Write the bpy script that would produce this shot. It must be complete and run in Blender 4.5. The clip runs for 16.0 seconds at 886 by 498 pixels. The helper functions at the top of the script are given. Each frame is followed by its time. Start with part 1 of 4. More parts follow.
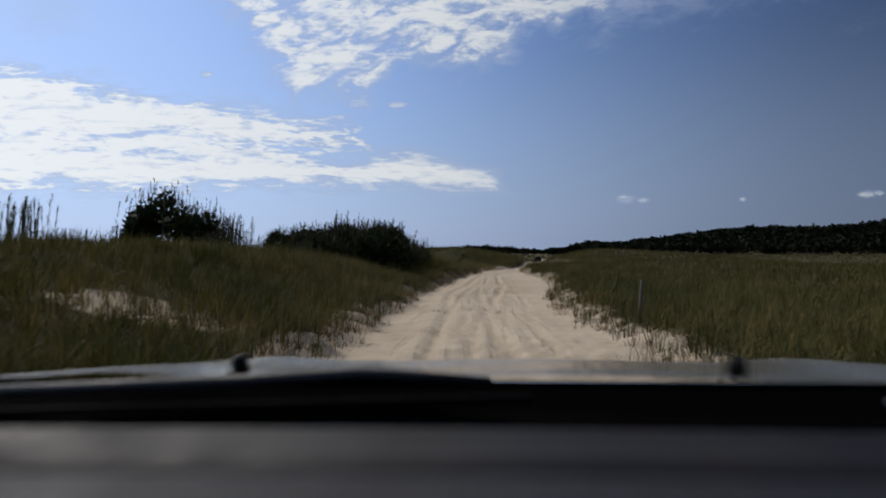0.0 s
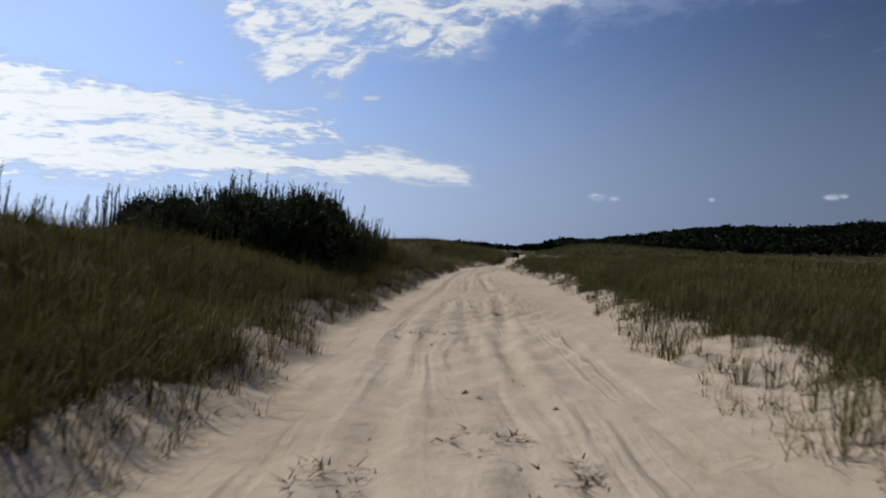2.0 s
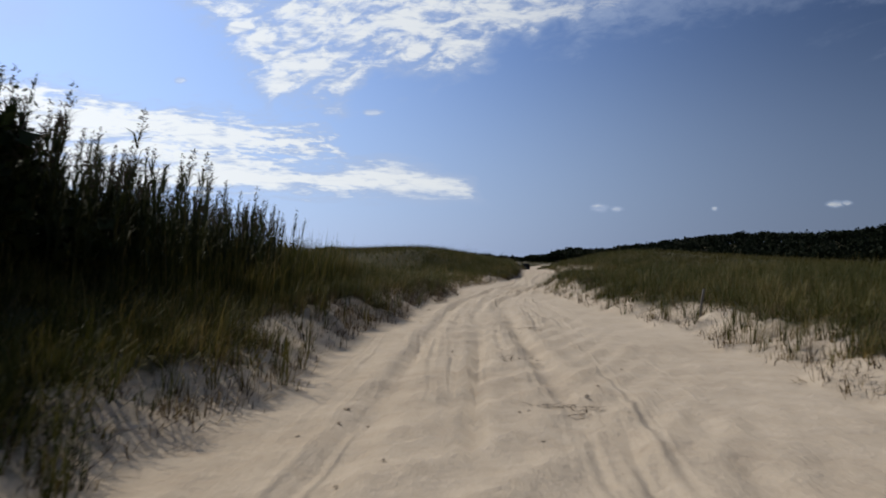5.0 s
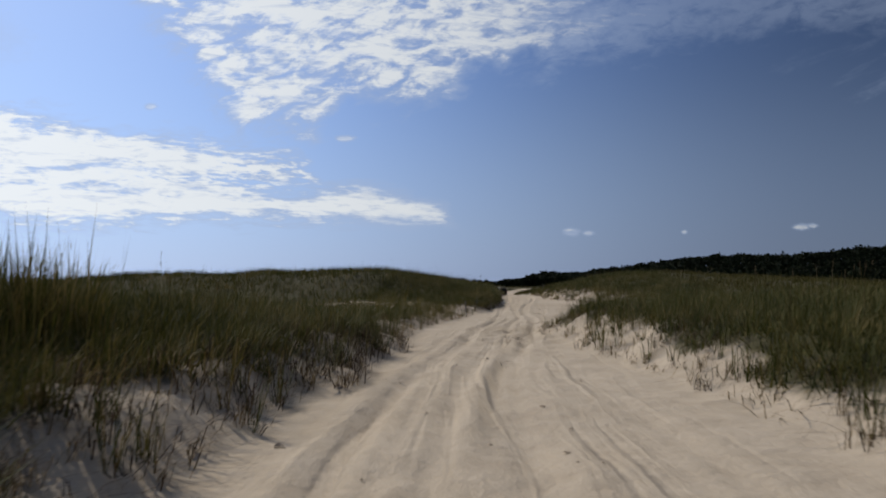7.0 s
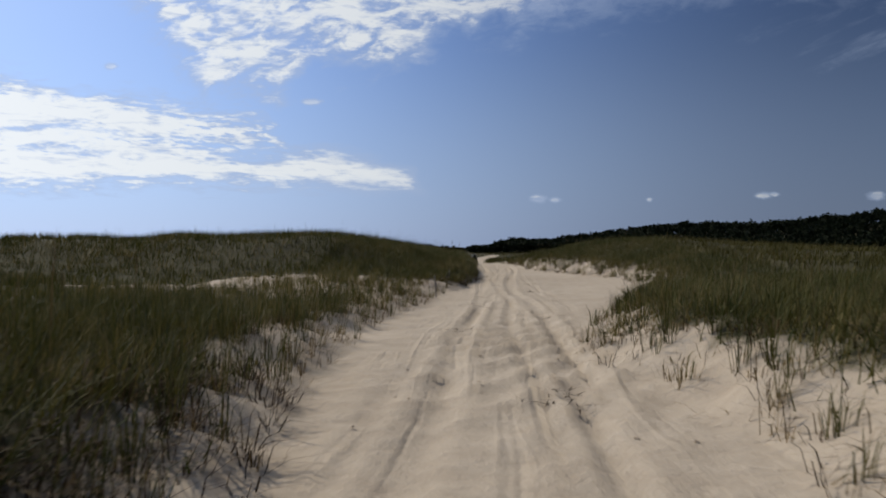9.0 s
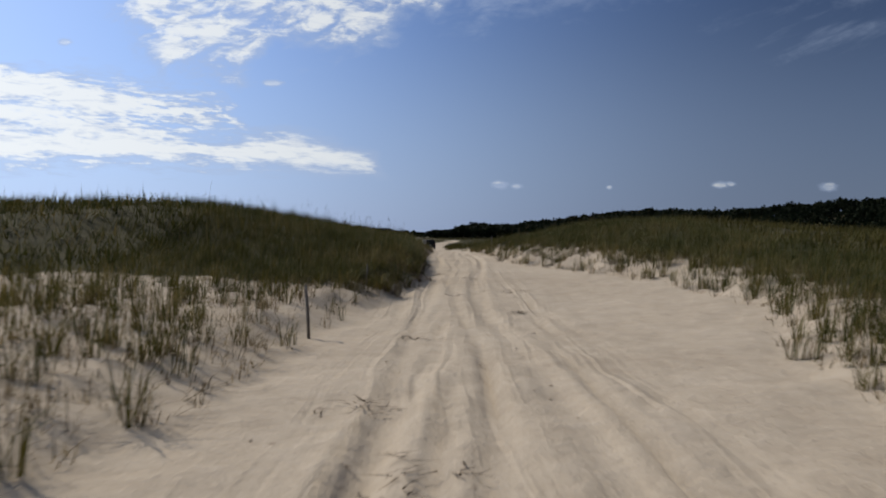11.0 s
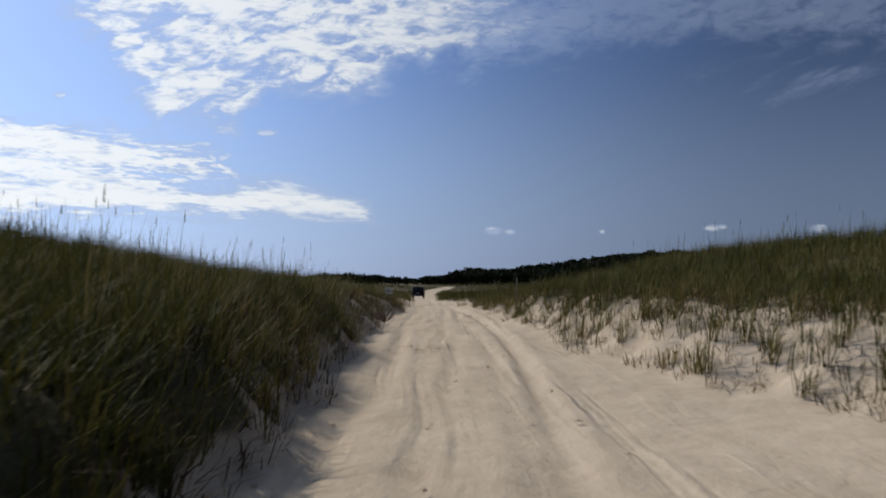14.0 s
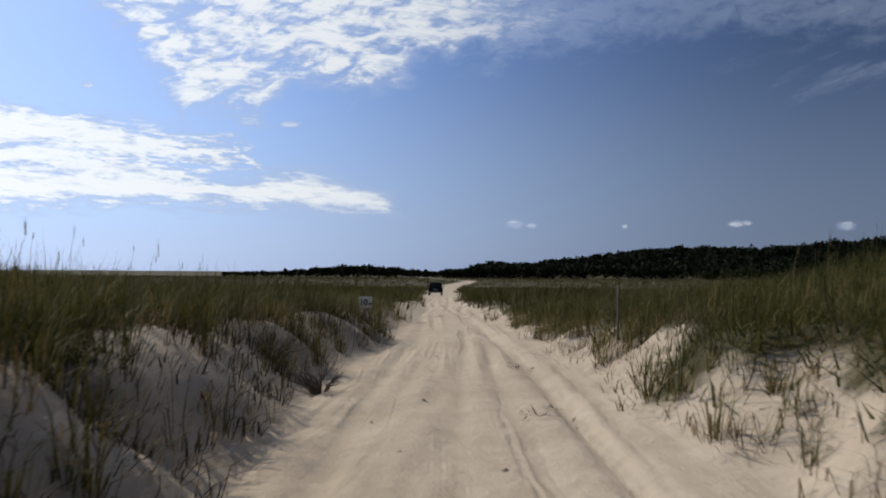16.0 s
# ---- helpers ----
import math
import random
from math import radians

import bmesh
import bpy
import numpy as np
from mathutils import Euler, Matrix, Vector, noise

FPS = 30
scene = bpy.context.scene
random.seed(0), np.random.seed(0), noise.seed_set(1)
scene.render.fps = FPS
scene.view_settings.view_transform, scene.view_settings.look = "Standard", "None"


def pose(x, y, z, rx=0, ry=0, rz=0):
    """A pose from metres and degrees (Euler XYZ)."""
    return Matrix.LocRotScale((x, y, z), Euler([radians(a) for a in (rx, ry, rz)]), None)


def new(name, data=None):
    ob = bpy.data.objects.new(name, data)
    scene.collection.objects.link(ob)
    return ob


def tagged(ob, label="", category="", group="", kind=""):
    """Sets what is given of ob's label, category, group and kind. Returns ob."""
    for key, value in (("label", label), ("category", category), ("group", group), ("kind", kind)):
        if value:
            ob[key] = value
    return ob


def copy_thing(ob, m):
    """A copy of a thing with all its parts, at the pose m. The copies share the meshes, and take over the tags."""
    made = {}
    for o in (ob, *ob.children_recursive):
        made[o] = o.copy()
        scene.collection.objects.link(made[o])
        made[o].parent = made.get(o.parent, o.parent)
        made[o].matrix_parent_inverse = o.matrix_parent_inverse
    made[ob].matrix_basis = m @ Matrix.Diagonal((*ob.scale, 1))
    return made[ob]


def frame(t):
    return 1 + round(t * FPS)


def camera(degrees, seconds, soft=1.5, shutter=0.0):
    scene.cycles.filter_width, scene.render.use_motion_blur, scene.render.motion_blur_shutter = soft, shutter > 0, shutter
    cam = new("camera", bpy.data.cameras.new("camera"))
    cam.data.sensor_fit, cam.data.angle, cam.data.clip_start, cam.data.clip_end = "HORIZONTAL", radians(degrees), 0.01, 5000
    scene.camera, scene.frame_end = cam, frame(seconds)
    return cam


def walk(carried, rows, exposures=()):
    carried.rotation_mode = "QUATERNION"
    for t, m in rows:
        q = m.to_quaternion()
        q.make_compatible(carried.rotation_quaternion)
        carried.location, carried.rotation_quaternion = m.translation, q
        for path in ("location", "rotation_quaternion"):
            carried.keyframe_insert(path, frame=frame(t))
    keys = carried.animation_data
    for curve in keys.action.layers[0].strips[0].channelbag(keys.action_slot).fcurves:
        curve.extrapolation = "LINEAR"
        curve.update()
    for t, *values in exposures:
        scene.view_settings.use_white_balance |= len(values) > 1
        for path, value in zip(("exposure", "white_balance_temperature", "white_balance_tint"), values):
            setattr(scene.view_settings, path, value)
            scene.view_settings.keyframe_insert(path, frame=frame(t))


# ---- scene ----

# ---------------------------------------------------------------- camera
cam = camera(58.7, 16.0, soft=1.9, shutter=0.2)
PATH = [
    (0.0, pose(0.00, 0.00, 1.40, 90.04, 0.20, 0.00)),
    (0.5, pose(0.05, 4.46, 1.33, 89.86, -0.03, -0.94)),
    (1.0, pose(0.17, 8.89, 1.24, 89.81, -0.63, -1.58)),
    (1.5, pose(0.30, 13.14, 1.17, 89.56, -0.66, -1.91)),
    (2.0, pose(0.46, 17.45, 1.07, 89.67, -0.85, -2.06)),
    (2.5, pose(0.66, 21.57, 0.99, 89.76, -0.59, -2.47)),
    (3.0, pose(0.86, 25.66, 0.96, 90.63, -0.27, -2.56)),
    (3.5, pose(1.06, 29.84, 0.93, 89.67, 0.13, -1.65)),
    (6.0, pose(2.62, 47.91, 0.60, 91.14, -0.15, -2.39)),
    (6.5, pose(2.89, 51.60, 0.60, 90.33, 0.21, -3.54)),
    (7.0, pose(3.17, 55.14, 0.62, 92.43, 0.55, -3.75)),
    (7.5, pose(3.39, 58.02, 0.66, 91.32, 1.03, -3.77)),
    (8.0, pose(3.60, 60.67, 0.70, 91.10, 0.47, -4.43)),
    (8.5, pose(3.80, 63.27, 0.72, 90.25, 0.38, -5.41)),
    (9.0, pose(4.08, 65.88, 0.70, 89.93, 0.24, -6.15)),
    (11.5, pose(7.92, 86.87, 0.40, 88.73, -0.30, -9.35)),
    (12.0, pose(8.68, 91.16, 0.25, 89.16, 0.02, -9.55)),
    (12.5, pose(9.46, 95.40, 0.21, 90.11, 0.01, -10.08)),
    (13.0, pose(10.21, 99.51, 0.19, 90.34, 0.27, -10.13)),
    (13.5, pose(10.90, 103.33, 0.28, 91.98, 0.07, -9.59)),
    (14.0, pose(11.50, 106.90, 0.36, 92.21, 0.29, -9.38)),
    (14.5, pose(12.10, 110.32, 0.44, 91.96, -0.13, -9.43)),
    (15.0, pose(12.69, 113.71, 0.50, 90.88, 0.27, -9.84)),
    (15.5, pose(13.24, 116.91, 0.53, 91.81, -0.09, -8.82)),
    (16.0, pose(13.69, 119.98, 0.59, 91.69, -0.45, -7.86)),
]
walk(cam, PATH, [(0.0, -0.25), (1.0, -0.2), (1.5, -0.12), (2.5, -0.12), (3.0, -0.05), (3.5, -0.05), (6.0, -0.13), (6.5, -0.28), (7.0, -0.2),
                 (7.5, -0.6), (8.0, -0.28), (8.5, -0.2), (9.0, -0.14), (11.5, -0.10), (14.5, -0.05), (15.0, -0.12), (15.5, 0.0), (16.0, 0.0)])

# ---------------------------------------------------------------- light
SUN_AZ, SUN_EL = 42.0, 45.0          # degrees to the left of +y, and up


class Net:
    """Short hand for node trees: values are numbers or sockets."""

    def __init__(self, tree):
        self.tree = tree
        tree.nodes.clear()

    def node(self, kind):
        return self.tree.nodes.new(kind)

    def put(self, socket, value):
        if isinstance(value, bpy.types.NodeSocket):
            self.tree.links.new(value, socket)
        elif value is not None:
            socket.default_value = value

    def math(self, op, a, b=None, c=None, clamp=False):
        n = self.node("ShaderNodeMath")
        n.operation, n.use_clamp = op, clamp
        for s, v in zip(n.inputs, (a, b, c)):
            self.put(s, v)
        return n.outputs[0]

    def add(self, a, b): return self.math("ADD", a, b)
    def sub(self, a, b): return self.math("SUBTRACT", a, b)
    def mul(self, a, b): return self.math("MULTIPLY", a, b)
    def low(self, *v):
        r = v[0]
        for q in v[1:]:
            r = self.math("MINIMUM", r, q)
        return r

    def high(self, *v):
        r = v[0]
        for q in v[1:]:
            r = self.math("MAXIMUM", r, q)
        return r

    def step(self, x, lo, hi, out0=0.0, out1=1.0):
        n = self.node("ShaderNodeMapRange")
        n.interpolation_type = "SMOOTHSTEP"
        for s, v in zip(n.inputs, (x, lo, hi, out0, out1)):
            self.put(s, v)
        return n.outputs[0]

    def xyz(self, x, y, z):
        n = self.node("ShaderNodeCombineXYZ")
        for s, v in zip(n.inputs, (x, y, z)):
            self.put(s, v)
        return n.outputs[0]

    def split(self, v):
        n = self.node("ShaderNodeSeparateXYZ")
        self.put(n.inputs[0], v)
        return n.outputs

    def noise(self, vec, scale, detail=4, rough=0.55, distort=0.0, color=False):
        n = self.node("ShaderNodeTexNoise")
        self.put(n.inputs["Vector"], vec)
        for k, v in (("Scale", scale), ("Detail", detail), ("Roughness", rough), ("Distortion", distort)):
            n.inputs[k].default_value = v
        return n.outputs[1 if color else 0]

    def mix(self, f, a, b, kind="MIX"):
        n = self.node("ShaderNodeMix")
        n.data_type, n.blend_type = "RGBA", kind
        self.put(n.inputs[0], f)
        for s, v in ((n.inputs[6], a), (n.inputs[7], b)):
            self.put(s, (*v, 1) if isinstance(v, tuple) and len(v) == 3 else v)
        return n.outputs[2]

    def ramp(self, f, *stops):
        n = self.node("ShaderNodeValToRGB")
        e = n.color_ramp.elements
        while len(e) < len(stops):
            e.new(0.5)
        for q, (p, c) in zip(e, stops):
            q.position, q.color = p, (*c, 1)
        self.put(n.inputs[0], f)
        return n.outputs[0]


def make_world():
    w = bpy.data.worlds.new("sky")
    w.use_nodes = True
    scene.world = w
    n = Net(w.node_tree)
    sky = n.node("ShaderNodeTexSky")
    sky.sky_type, sky.sun_disc = "NISHITA", False
    sky.sun_elevation, sky.sun_rotation = radians(SUN_EL), radians(-SUN_AZ)
    sky.air_density, sky.dust_density, sky.ozone_density = 1.0, 0.25, 3.5
    way = n.node("ShaderNodeTexCoord").outputs["Generated"]
    x, y, z = n.split(way)
    fy = n.high(y, 0.05)
    # flat map of the forward sky: a to the right, b up, in units of the forward distance
    a = n.math("DIVIDE", x, fy)
    b = n.math("DIVIDE", z, fy)
    wob = n.split(n.noise(n.xyz(a, n.mul(b, 2.2), 0.0), 9.0, 5, 0.6, color=True))
    a2 = n.add(a, n.mul(n.sub(wob[0], 0.5), 0.10))
    b2 = n.add(b, n.mul(n.sub(wob[1], 0.5), 0.055))

    crumb = n.noise(n.xyz(a, n.mul(b, 1.6), 2.0), 90.0, 4, 0.6)

    def puff(ca, cb, ra, rb, soft=0.55):
        da = n.math("DIVIDE", n.sub(n.add(a, n.mul(n.sub(wob[0], 0.5), ra)), ca), ra)
        db = n.math("DIVIDE", n.sub(n.add(b, n.mul(n.sub(wob[1], 0.5), rb)), cb), rb)
        r = n.add(n.math("SQRT", n.add(n.mul(da, da), n.mul(db, db))), n.mul(n.sub(crumb, 0.5), 1.1))
        return n.step(r, 1.0 + soft * 0.35, 1.0 - soft, 0.0, 1.0)

    def line(*knots):
        """A height that runs through (a, b) knots."""
        lo, hi = knots[0][0], knots[-1][0]
        f = n.math("DIVIDE", n.sub(a2, lo), hi - lo, clamp=True)
        r = n.ramp(f, *[((p - lo) / (hi - lo), (q, q, q)) for p, q in knots])
        return r

    # long bank low on the left, tapering to a point, drawn out in level streaks
    fine = n.noise(n.xyz(a, n.mul(b, 5.0), 3.0), 13.0, 7, 0.66, 0.5)
    ripple = n.noise(n.xyz(n.add(a, n.mul(b, 1.5)), n.mul(b, 4.0), 5.0), 42.0, 4, 0.6, 0.3)
    upper = n.low(n.sub(line((-.70, .232), (-.52, .224), (-.45, .208), (-.375, .190), (-.31, .183), (-.19, .168), (-.11, .150), (-.07, .095)), b2),
                  n.sub(b2, line((-.70, .120), (-.30, .122), (-.20, .128), (-.08, .138))))
    lower = n.low(n.sub(line((-.70, .134), (-.30, .130), (-.20, .118), (-.14, .111), (-.06, .111), (.0, .105), (.04, .097), (.068, .088), (.085, .055)), b2),
                  n.sub(b2, n.step(a, -0.1, 0.1, 0.086, 0.083)))
    bank = n.high(upper, lower)
    calm = n.step(a, -0.14, 0.0, 1.0, 0.22)
    bank_m = n.step(n.add(bank, n.mul(calm, n.add(n.mul(n.sub(fine, 0.5), 0.07), n.mul(n.sub(ripple, 0.5), 0.035)))), -0.024, 0.010)
    seam = n.add(n.math("ABSOLUTE", n.sub(n.add(b2, n.mul(a, 0.03)), 0.134)), n.add(n.mul(n.sub(fine, 0.46), 0.05), n.mul(n.sub(ripple, 0.5), 0.035)))
    gap = n.step(seam, -0.010, 0.010, 0.5, 1.0)
    broken = n.step(n.add(ripple, n.mul(fine, 0.5)), 0.50, 0.76, 0.15, 1.0)
    torn = n.mul(n.step(a, -0.30, -0.14), n.step(b, 0.117, 0.126))
    bank_m = n.mul(n.mul(n.mul(bank_m, gap), n.step(a, 0.10, 0.065)), n.add(n.mul(broken, torn), n.sub(1.0, torn)))
    # broken high bank overhead
    slant = n.xyz(n.add(n.mul(a, 0.97), n.mul(b, 0.22)), n.mul(n.sub(n.mul(b, 0.97), n.mul(a, 0.22)), 2.1), 7.0)
    tuft = n.noise(slant, 9.0, 7, 0.62, 0.6)
    curd = n.noise(slant, 26.0, 5, 0.62, 0.5)
    under_h = line((-.40, .20), (-.20, .186), (-.10, .183), (-.055, .232), (-.02, .216), (.02, .218), (.055, .236), (.105, .262), (.155, .277), (.334, .302), (.60, .335))
    high_c = n.low(n.sub(b2, under_h), n.mul(n.add(b2, n.add(n.mul(a2, 1.3), 0.058)), 0.61))
    high_m = n.step(n.add(high_c, n.add(n.mul(n.sub(tuft, 0.5), 0.085), n.mul(n.sub(curd, 0.5), 0.06))), -0.018, 0.042)
    high_m = n.mul(high_m, n.step(n.add(n.mul(curd, 0.75), n.mul(tuft, 0.65)), 0.46, 0.78, 0.22, 1.0))
    high_m = n.mul(high_m, n.step(a2, 0.05, 0.40, 1.0, 0.35))
    small = n.high(puff(0.232, 0.0632, 0.013, 0.0062), puff(0.255, 0.0612, 0.010, 0.0040), puff(0.381, 0.062, 0.005, 0.003), puff(0.537, 0.0685, 0.014, 0.005), puff(0.553, 0.070, 0.010, 0.004),
                   puff(0.70, 0.068, 0.016, 0.007), puff(-0.146, 0.082, 0.020, 0.0055), puff(-0.097, 0.0825, 0.016, 0.007),
                   puff(-0.057, 0.184, 0.016, 0.005), puff(-0.30, 0.224, 0.010, 0.005))
    small = n.mul(small, 0.72)
    wisp = n.noise(n.xyz(n.mul(n.sub(a, n.mul(b, 1.4)), 1.0), n.mul(n.add(b, n.mul(a, -0.35)), 2.6), 1.0), 9.0, 5, 0.6)
    wisps = n.mul(n.step(wisp, 0.50, 0.75), n.mul(puff(0.68, 0.285, 0.14, 0.045, 1.0), 0.45))
    faint = n.mul(puff(-0.50, 0.31, 0.06, 0.04, 1.0), 0.35)
    cover = n.high(bank_m, high_m, small, wisps, faint)
    cover = n.mul(cover, n.step(y, 0.06, 0.25, 0.0, 0.94))
    shade = n.add(n.mul(n.noise(n.xyz(n.add(a, n.mul(b, 0.8)), n.mul(b, 5.0), 11.0), 17.0, 6, 0.68, 0.6), 0.75), n.mul(ripple, 0.25))
    white = n.ramp(n.add(n.mul(n.sub(shade, 0.5), 1.5), n.mul(cover, 0.72)), (0.36, (0.46, 0.57, 0.80)), (0.66, (0.93, 0.97, 1.0)))
    cloud = n.mix(1.0, white, n.xyz(*[n.step(a, -0.9, 0.9, 13.0, 7.2)] * 3), "MULTIPLY")
    # haze round the sun, deeper blue away from it
    toward = n.add(n.add(n.mul(x, -0.729), n.mul(y, 0.237)), n.mul(z, 0.643))
    glow = n.step(toward, -0.12, 0.95, 0.24, 1.36)
    veil = n.step(toward, -0.25, 0.60, 0.31, 1.10)
    clear = n.mix(1.0, sky.outputs[0], n.xyz(n.mul(glow, 1.16), n.mul(glow, 1.20), n.mul(glow, 1.50)), "MULTIPLY")
    clear = n.mix(n.step(toward, 0.25, 0.95, 0.0, 0.55), clear, (7.2, 8.9, 11.2))
    clear = n.mix(n.step(z, 0.30, -0.02, 0.0, 0.8), clear, n.mix(1.0, (5.3, 7.1, 11.1), n.xyz(veil, veil, veil), "MULTIPLY"))
    col = n.mix(cover, clear, cloud)
    # below the horizon: the dull colour of far land
    col = n.mix(n.step(z, -0.004, -0.03), col, (0.5, 0.5, 0.4))
    bg = n.node("ShaderNodeBackground")
    n.put(bg.inputs[0], col)
    bg.inputs[1].default_value = 0.087
    n.put(n.node("ShaderNodeOutputWorld").inputs[0], bg.outputs[0])


sun = new("sun", bpy.data.lights.new("sun", "SUN"))
sun.data.energy, sun.data.angle, sun.data.color = 3.3, radians(0.55), (1.0, 0.92, 0.81)
sd = Vector((-math.sin(radians(SUN_AZ)) * math.cos(radians(SUN_EL)), math.cos(radians(SUN_AZ)) * math.cos(radians(SUN_EL)),
             math.sin(radians(SUN_EL))))
sun.matrix_world = Matrix.Translation((0, 0, 60)) @ sd.to_track_quat("Z", "Y").to_matrix().to_4x4()
make_world()


# ---------------------------------------------------------------- materials
def material(name):
    m = bpy.data.materials.new(name)
    m.use_nodes = True
    return m, Net(m.node_tree)


def finish(n, shader, bump=None, height=0.02, dist=1.0):
    if bump is not None:
        k = n.node("ShaderNodeBump")
        k.inputs["Strength"].default_value = dist
        k.inputs["Distance"].default_value = height
        n.put(k.inputs["Height"], bump)
        n.put(shader.inputs["Normal"], k.outputs[0])
    n.put(n.node("ShaderNodeOutputMaterial").inputs[0], shader.outputs[0])


def plain(name, color, rough=0.5, metal=0.0, vary=0.25, scale=6.0, bump=0.0, grain=60.0, coat=0.0):
    m, n = material(name)
    p = n.node("ShaderNodeBsdfPrincipled")
    pos = n.node("ShaderNodeTexCoord").outputs["Object"]
    big, small = n.noise(pos, scale, 4), n.noise(pos, grain, 3)
    f = n.add(n.mul(big, 0.6), n.mul(small, 0.4))
    dark = tuple(c * (1 - vary) for c in color)
    lite = tuple(min(1, c * (1 + vary)) for c in color)
    n.put(p.inputs["Base Color"], n.ramp(f, (0.3, dark), (0.7, lite)))
    n.put(p.inputs["Roughness"], n.step(big, 0.3, 0.7, max(0.02, rough - 0.1), min(1, rough + 0.1)))
    p.inputs["Metallic"].default_value = metal
    p.inputs["Coat Weight"].default_value = coat
    finish(n, p, small if bump else None, bump)
    return m


def sand_material():
    m, n = material("sand")
    p = n.node("ShaderNodeBsdfPrincipled")
    pos = n.node("ShaderNodeTexCoord").outputs["Object"]
    big, mid, fine = n.noise(pos, 0.35, 4), n.noise(pos, 3.0, 5, 0.6), n.noise(pos, 45.0, 4, 0.65)
    tone = n.add(n.add(n.mul(big, 0.35), n.mul(mid, 0.4)), n.mul(fine, 0.25))
    col = n.ramp(tone, (0.30, (0.315, 0.25, 0.178)), (0.5, (0.395, 0.325, 0.238)), (0.70, (0.465, 0.388, 0.295)))
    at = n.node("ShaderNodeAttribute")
    at.attribute_name = "litter_shade"
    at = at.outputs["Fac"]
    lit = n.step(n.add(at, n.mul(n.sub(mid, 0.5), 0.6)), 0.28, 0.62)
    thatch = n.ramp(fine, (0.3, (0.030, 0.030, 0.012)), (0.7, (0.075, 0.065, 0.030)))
    # thatch of dead stems in patches, mostly where the stand is thick; its dark colour also paints in the shade there
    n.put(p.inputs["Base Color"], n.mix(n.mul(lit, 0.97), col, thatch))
    p.inputs["Roughness"].default_value = 0.95
    p.inputs["Specular IOR Level"].default_value = 0.15
    hgt = n.add(n.add(n.mul(mid, 0.7), n.mul(n.noise(pos, 11.0, 4, 0.6), 0.25)), n.mul(fine, 0.08))
    # tread lines that run with the track, in braided patches
    across = n.node("ShaderNodeAttribute")
    across.attribute_name = "across"
    across = across.outputs["Fac"]
    px, py, pz = n.split(pos)
    drift = n.noise(n.xyz(n.mul(px, 0.4), n.mul(py, 0.10), 0.0), 1.0, 2, 0.5)
    bend = n.add(across, n.mul(n.sub(drift, 0.5), 1.1))
    line = n.math("SINE", n.mul(bend, 46.0))
    line2 = n.math("SINE", n.add(n.mul(n.add(bend, n.mul(n.sub(mid, 0.5), 0.15)), 21.0), 1.0))
    patchy = n.step(n.noise(n.xyz(n.mul(bend, 2.4), n.mul(py, 0.16), 4.0), 1.0, 3, 0.6), 0.47, 0.66)
    road = n.step(n.math("ABSOLUTE", n.sub(across, 0.2)), 2.6, 1.4)
    tread = n.mul(n.mul(n.add(n.mul(line, 0.5), line2), patchy), road)
    hgt = n.add(hgt, n.mul(tread, 0.15))
    finish(n, p, hgt, 0.075, 0.8)
    return m


def leaf_material(name, stops, trans=0.35, rough=0.6):
    m, n = material(name)
    rnd = n.node("ShaderNodeNewGeometry").outputs["Random Per Island"]
    pos = n.node("ShaderNodeTexCoord").outputs["Object"]
    patch = n.add(n.mul(n.noise(pos, 0.25, 3), 0.6), n.mul(n.noise(pos, 1.1, 3), 0.5))
    f = n.add(n.mul(rnd, 0.60), n.mul(n.sub(patch, 0.38), 1.25))
    col = n.ramp(f, *stops)
    p = n.node("ShaderNodeBsdfPrincipled")
    n.put(p.inputs["Base Color"], col)
    p.inputs["Roughness"].default_value = rough
    p.inputs["Specular IOR Level"].default_value = 0.06
    t = n.node("ShaderNodeBsdfTranslucent")
    n.put(t.inputs[0], col)
    s = n.node("ShaderNodeMixShader")
    s.inputs[0].default_value = trans
    n.put(s.inputs[1], p.outputs[0])
    n.put(s.inputs[2], t.outputs[0])
    n.put(n.node("ShaderNodeOutputMaterial").inputs[0], s.outputs[0])
    return m


SAND = sand_material()
GRASS = leaf_material("dune_grass", ((0.05, (0.016, 0.022, 0.005)), (0.38, (0.042, 0.047, 0.011)), (0.66, (0.086, 0.078, 0.020)), (0.92, (0.215, 0.158, 0.060))), 0.25)
CLUMP = leaf_material("clump_grass", ((0.05, (0.024, 0.027, 0.006)), (0.38, (0.062, 0.058, 0.013)), (0.66, (0.118, 0.096, 0.026)), (0.92, (0.24, 0.18, 0.075))), 0.28)
FIELD = leaf_material("field_grass", ((0.05, (0.022, 0.026, 0.005)), (0.5, (0.056, 0.050, 0.010)), (0.95, (0.115, 0.086, 0.022))), 0.2)
STRAW = leaf_material("dead_grass", ((0.1, (0.05, 0.034, 0.016)), (0.6, (0.15, 0.105, 0.048)), (0.95, (0.34, 0.26, 0.14))), 0.25)
ROOTS = leaf_material("roots", ((0.1, (0.025, 0.016, 0.010)), (0.6, (0.060, 0.040, 0.024)), (0.95, (0.13, 0.09, 0.055))), 0.05, 0.9)
SHRUB = leaf_material("shrub_leaf", ((0.05, (0.010, 0.016, 0.006)), (0.5, (0.020, 0.030, 0.010)), (0.95, (0.042, 0.050, 0.017))), 0.12, 0.6)
REED = leaf_material("reed_leaf", ((0.05, (0.016, 0.022, 0.008)), (0.5, (0.032, 0.040, 0.014)), (0.95, (0.070, 0.062, 0.026))), 0.2)
PLUME = leaf_material("reed_plume", ((0.1, (0.028, 0.022, 0.016)), (0.9, (0.070, 0.052, 0.036))), 0.15, 0.8)
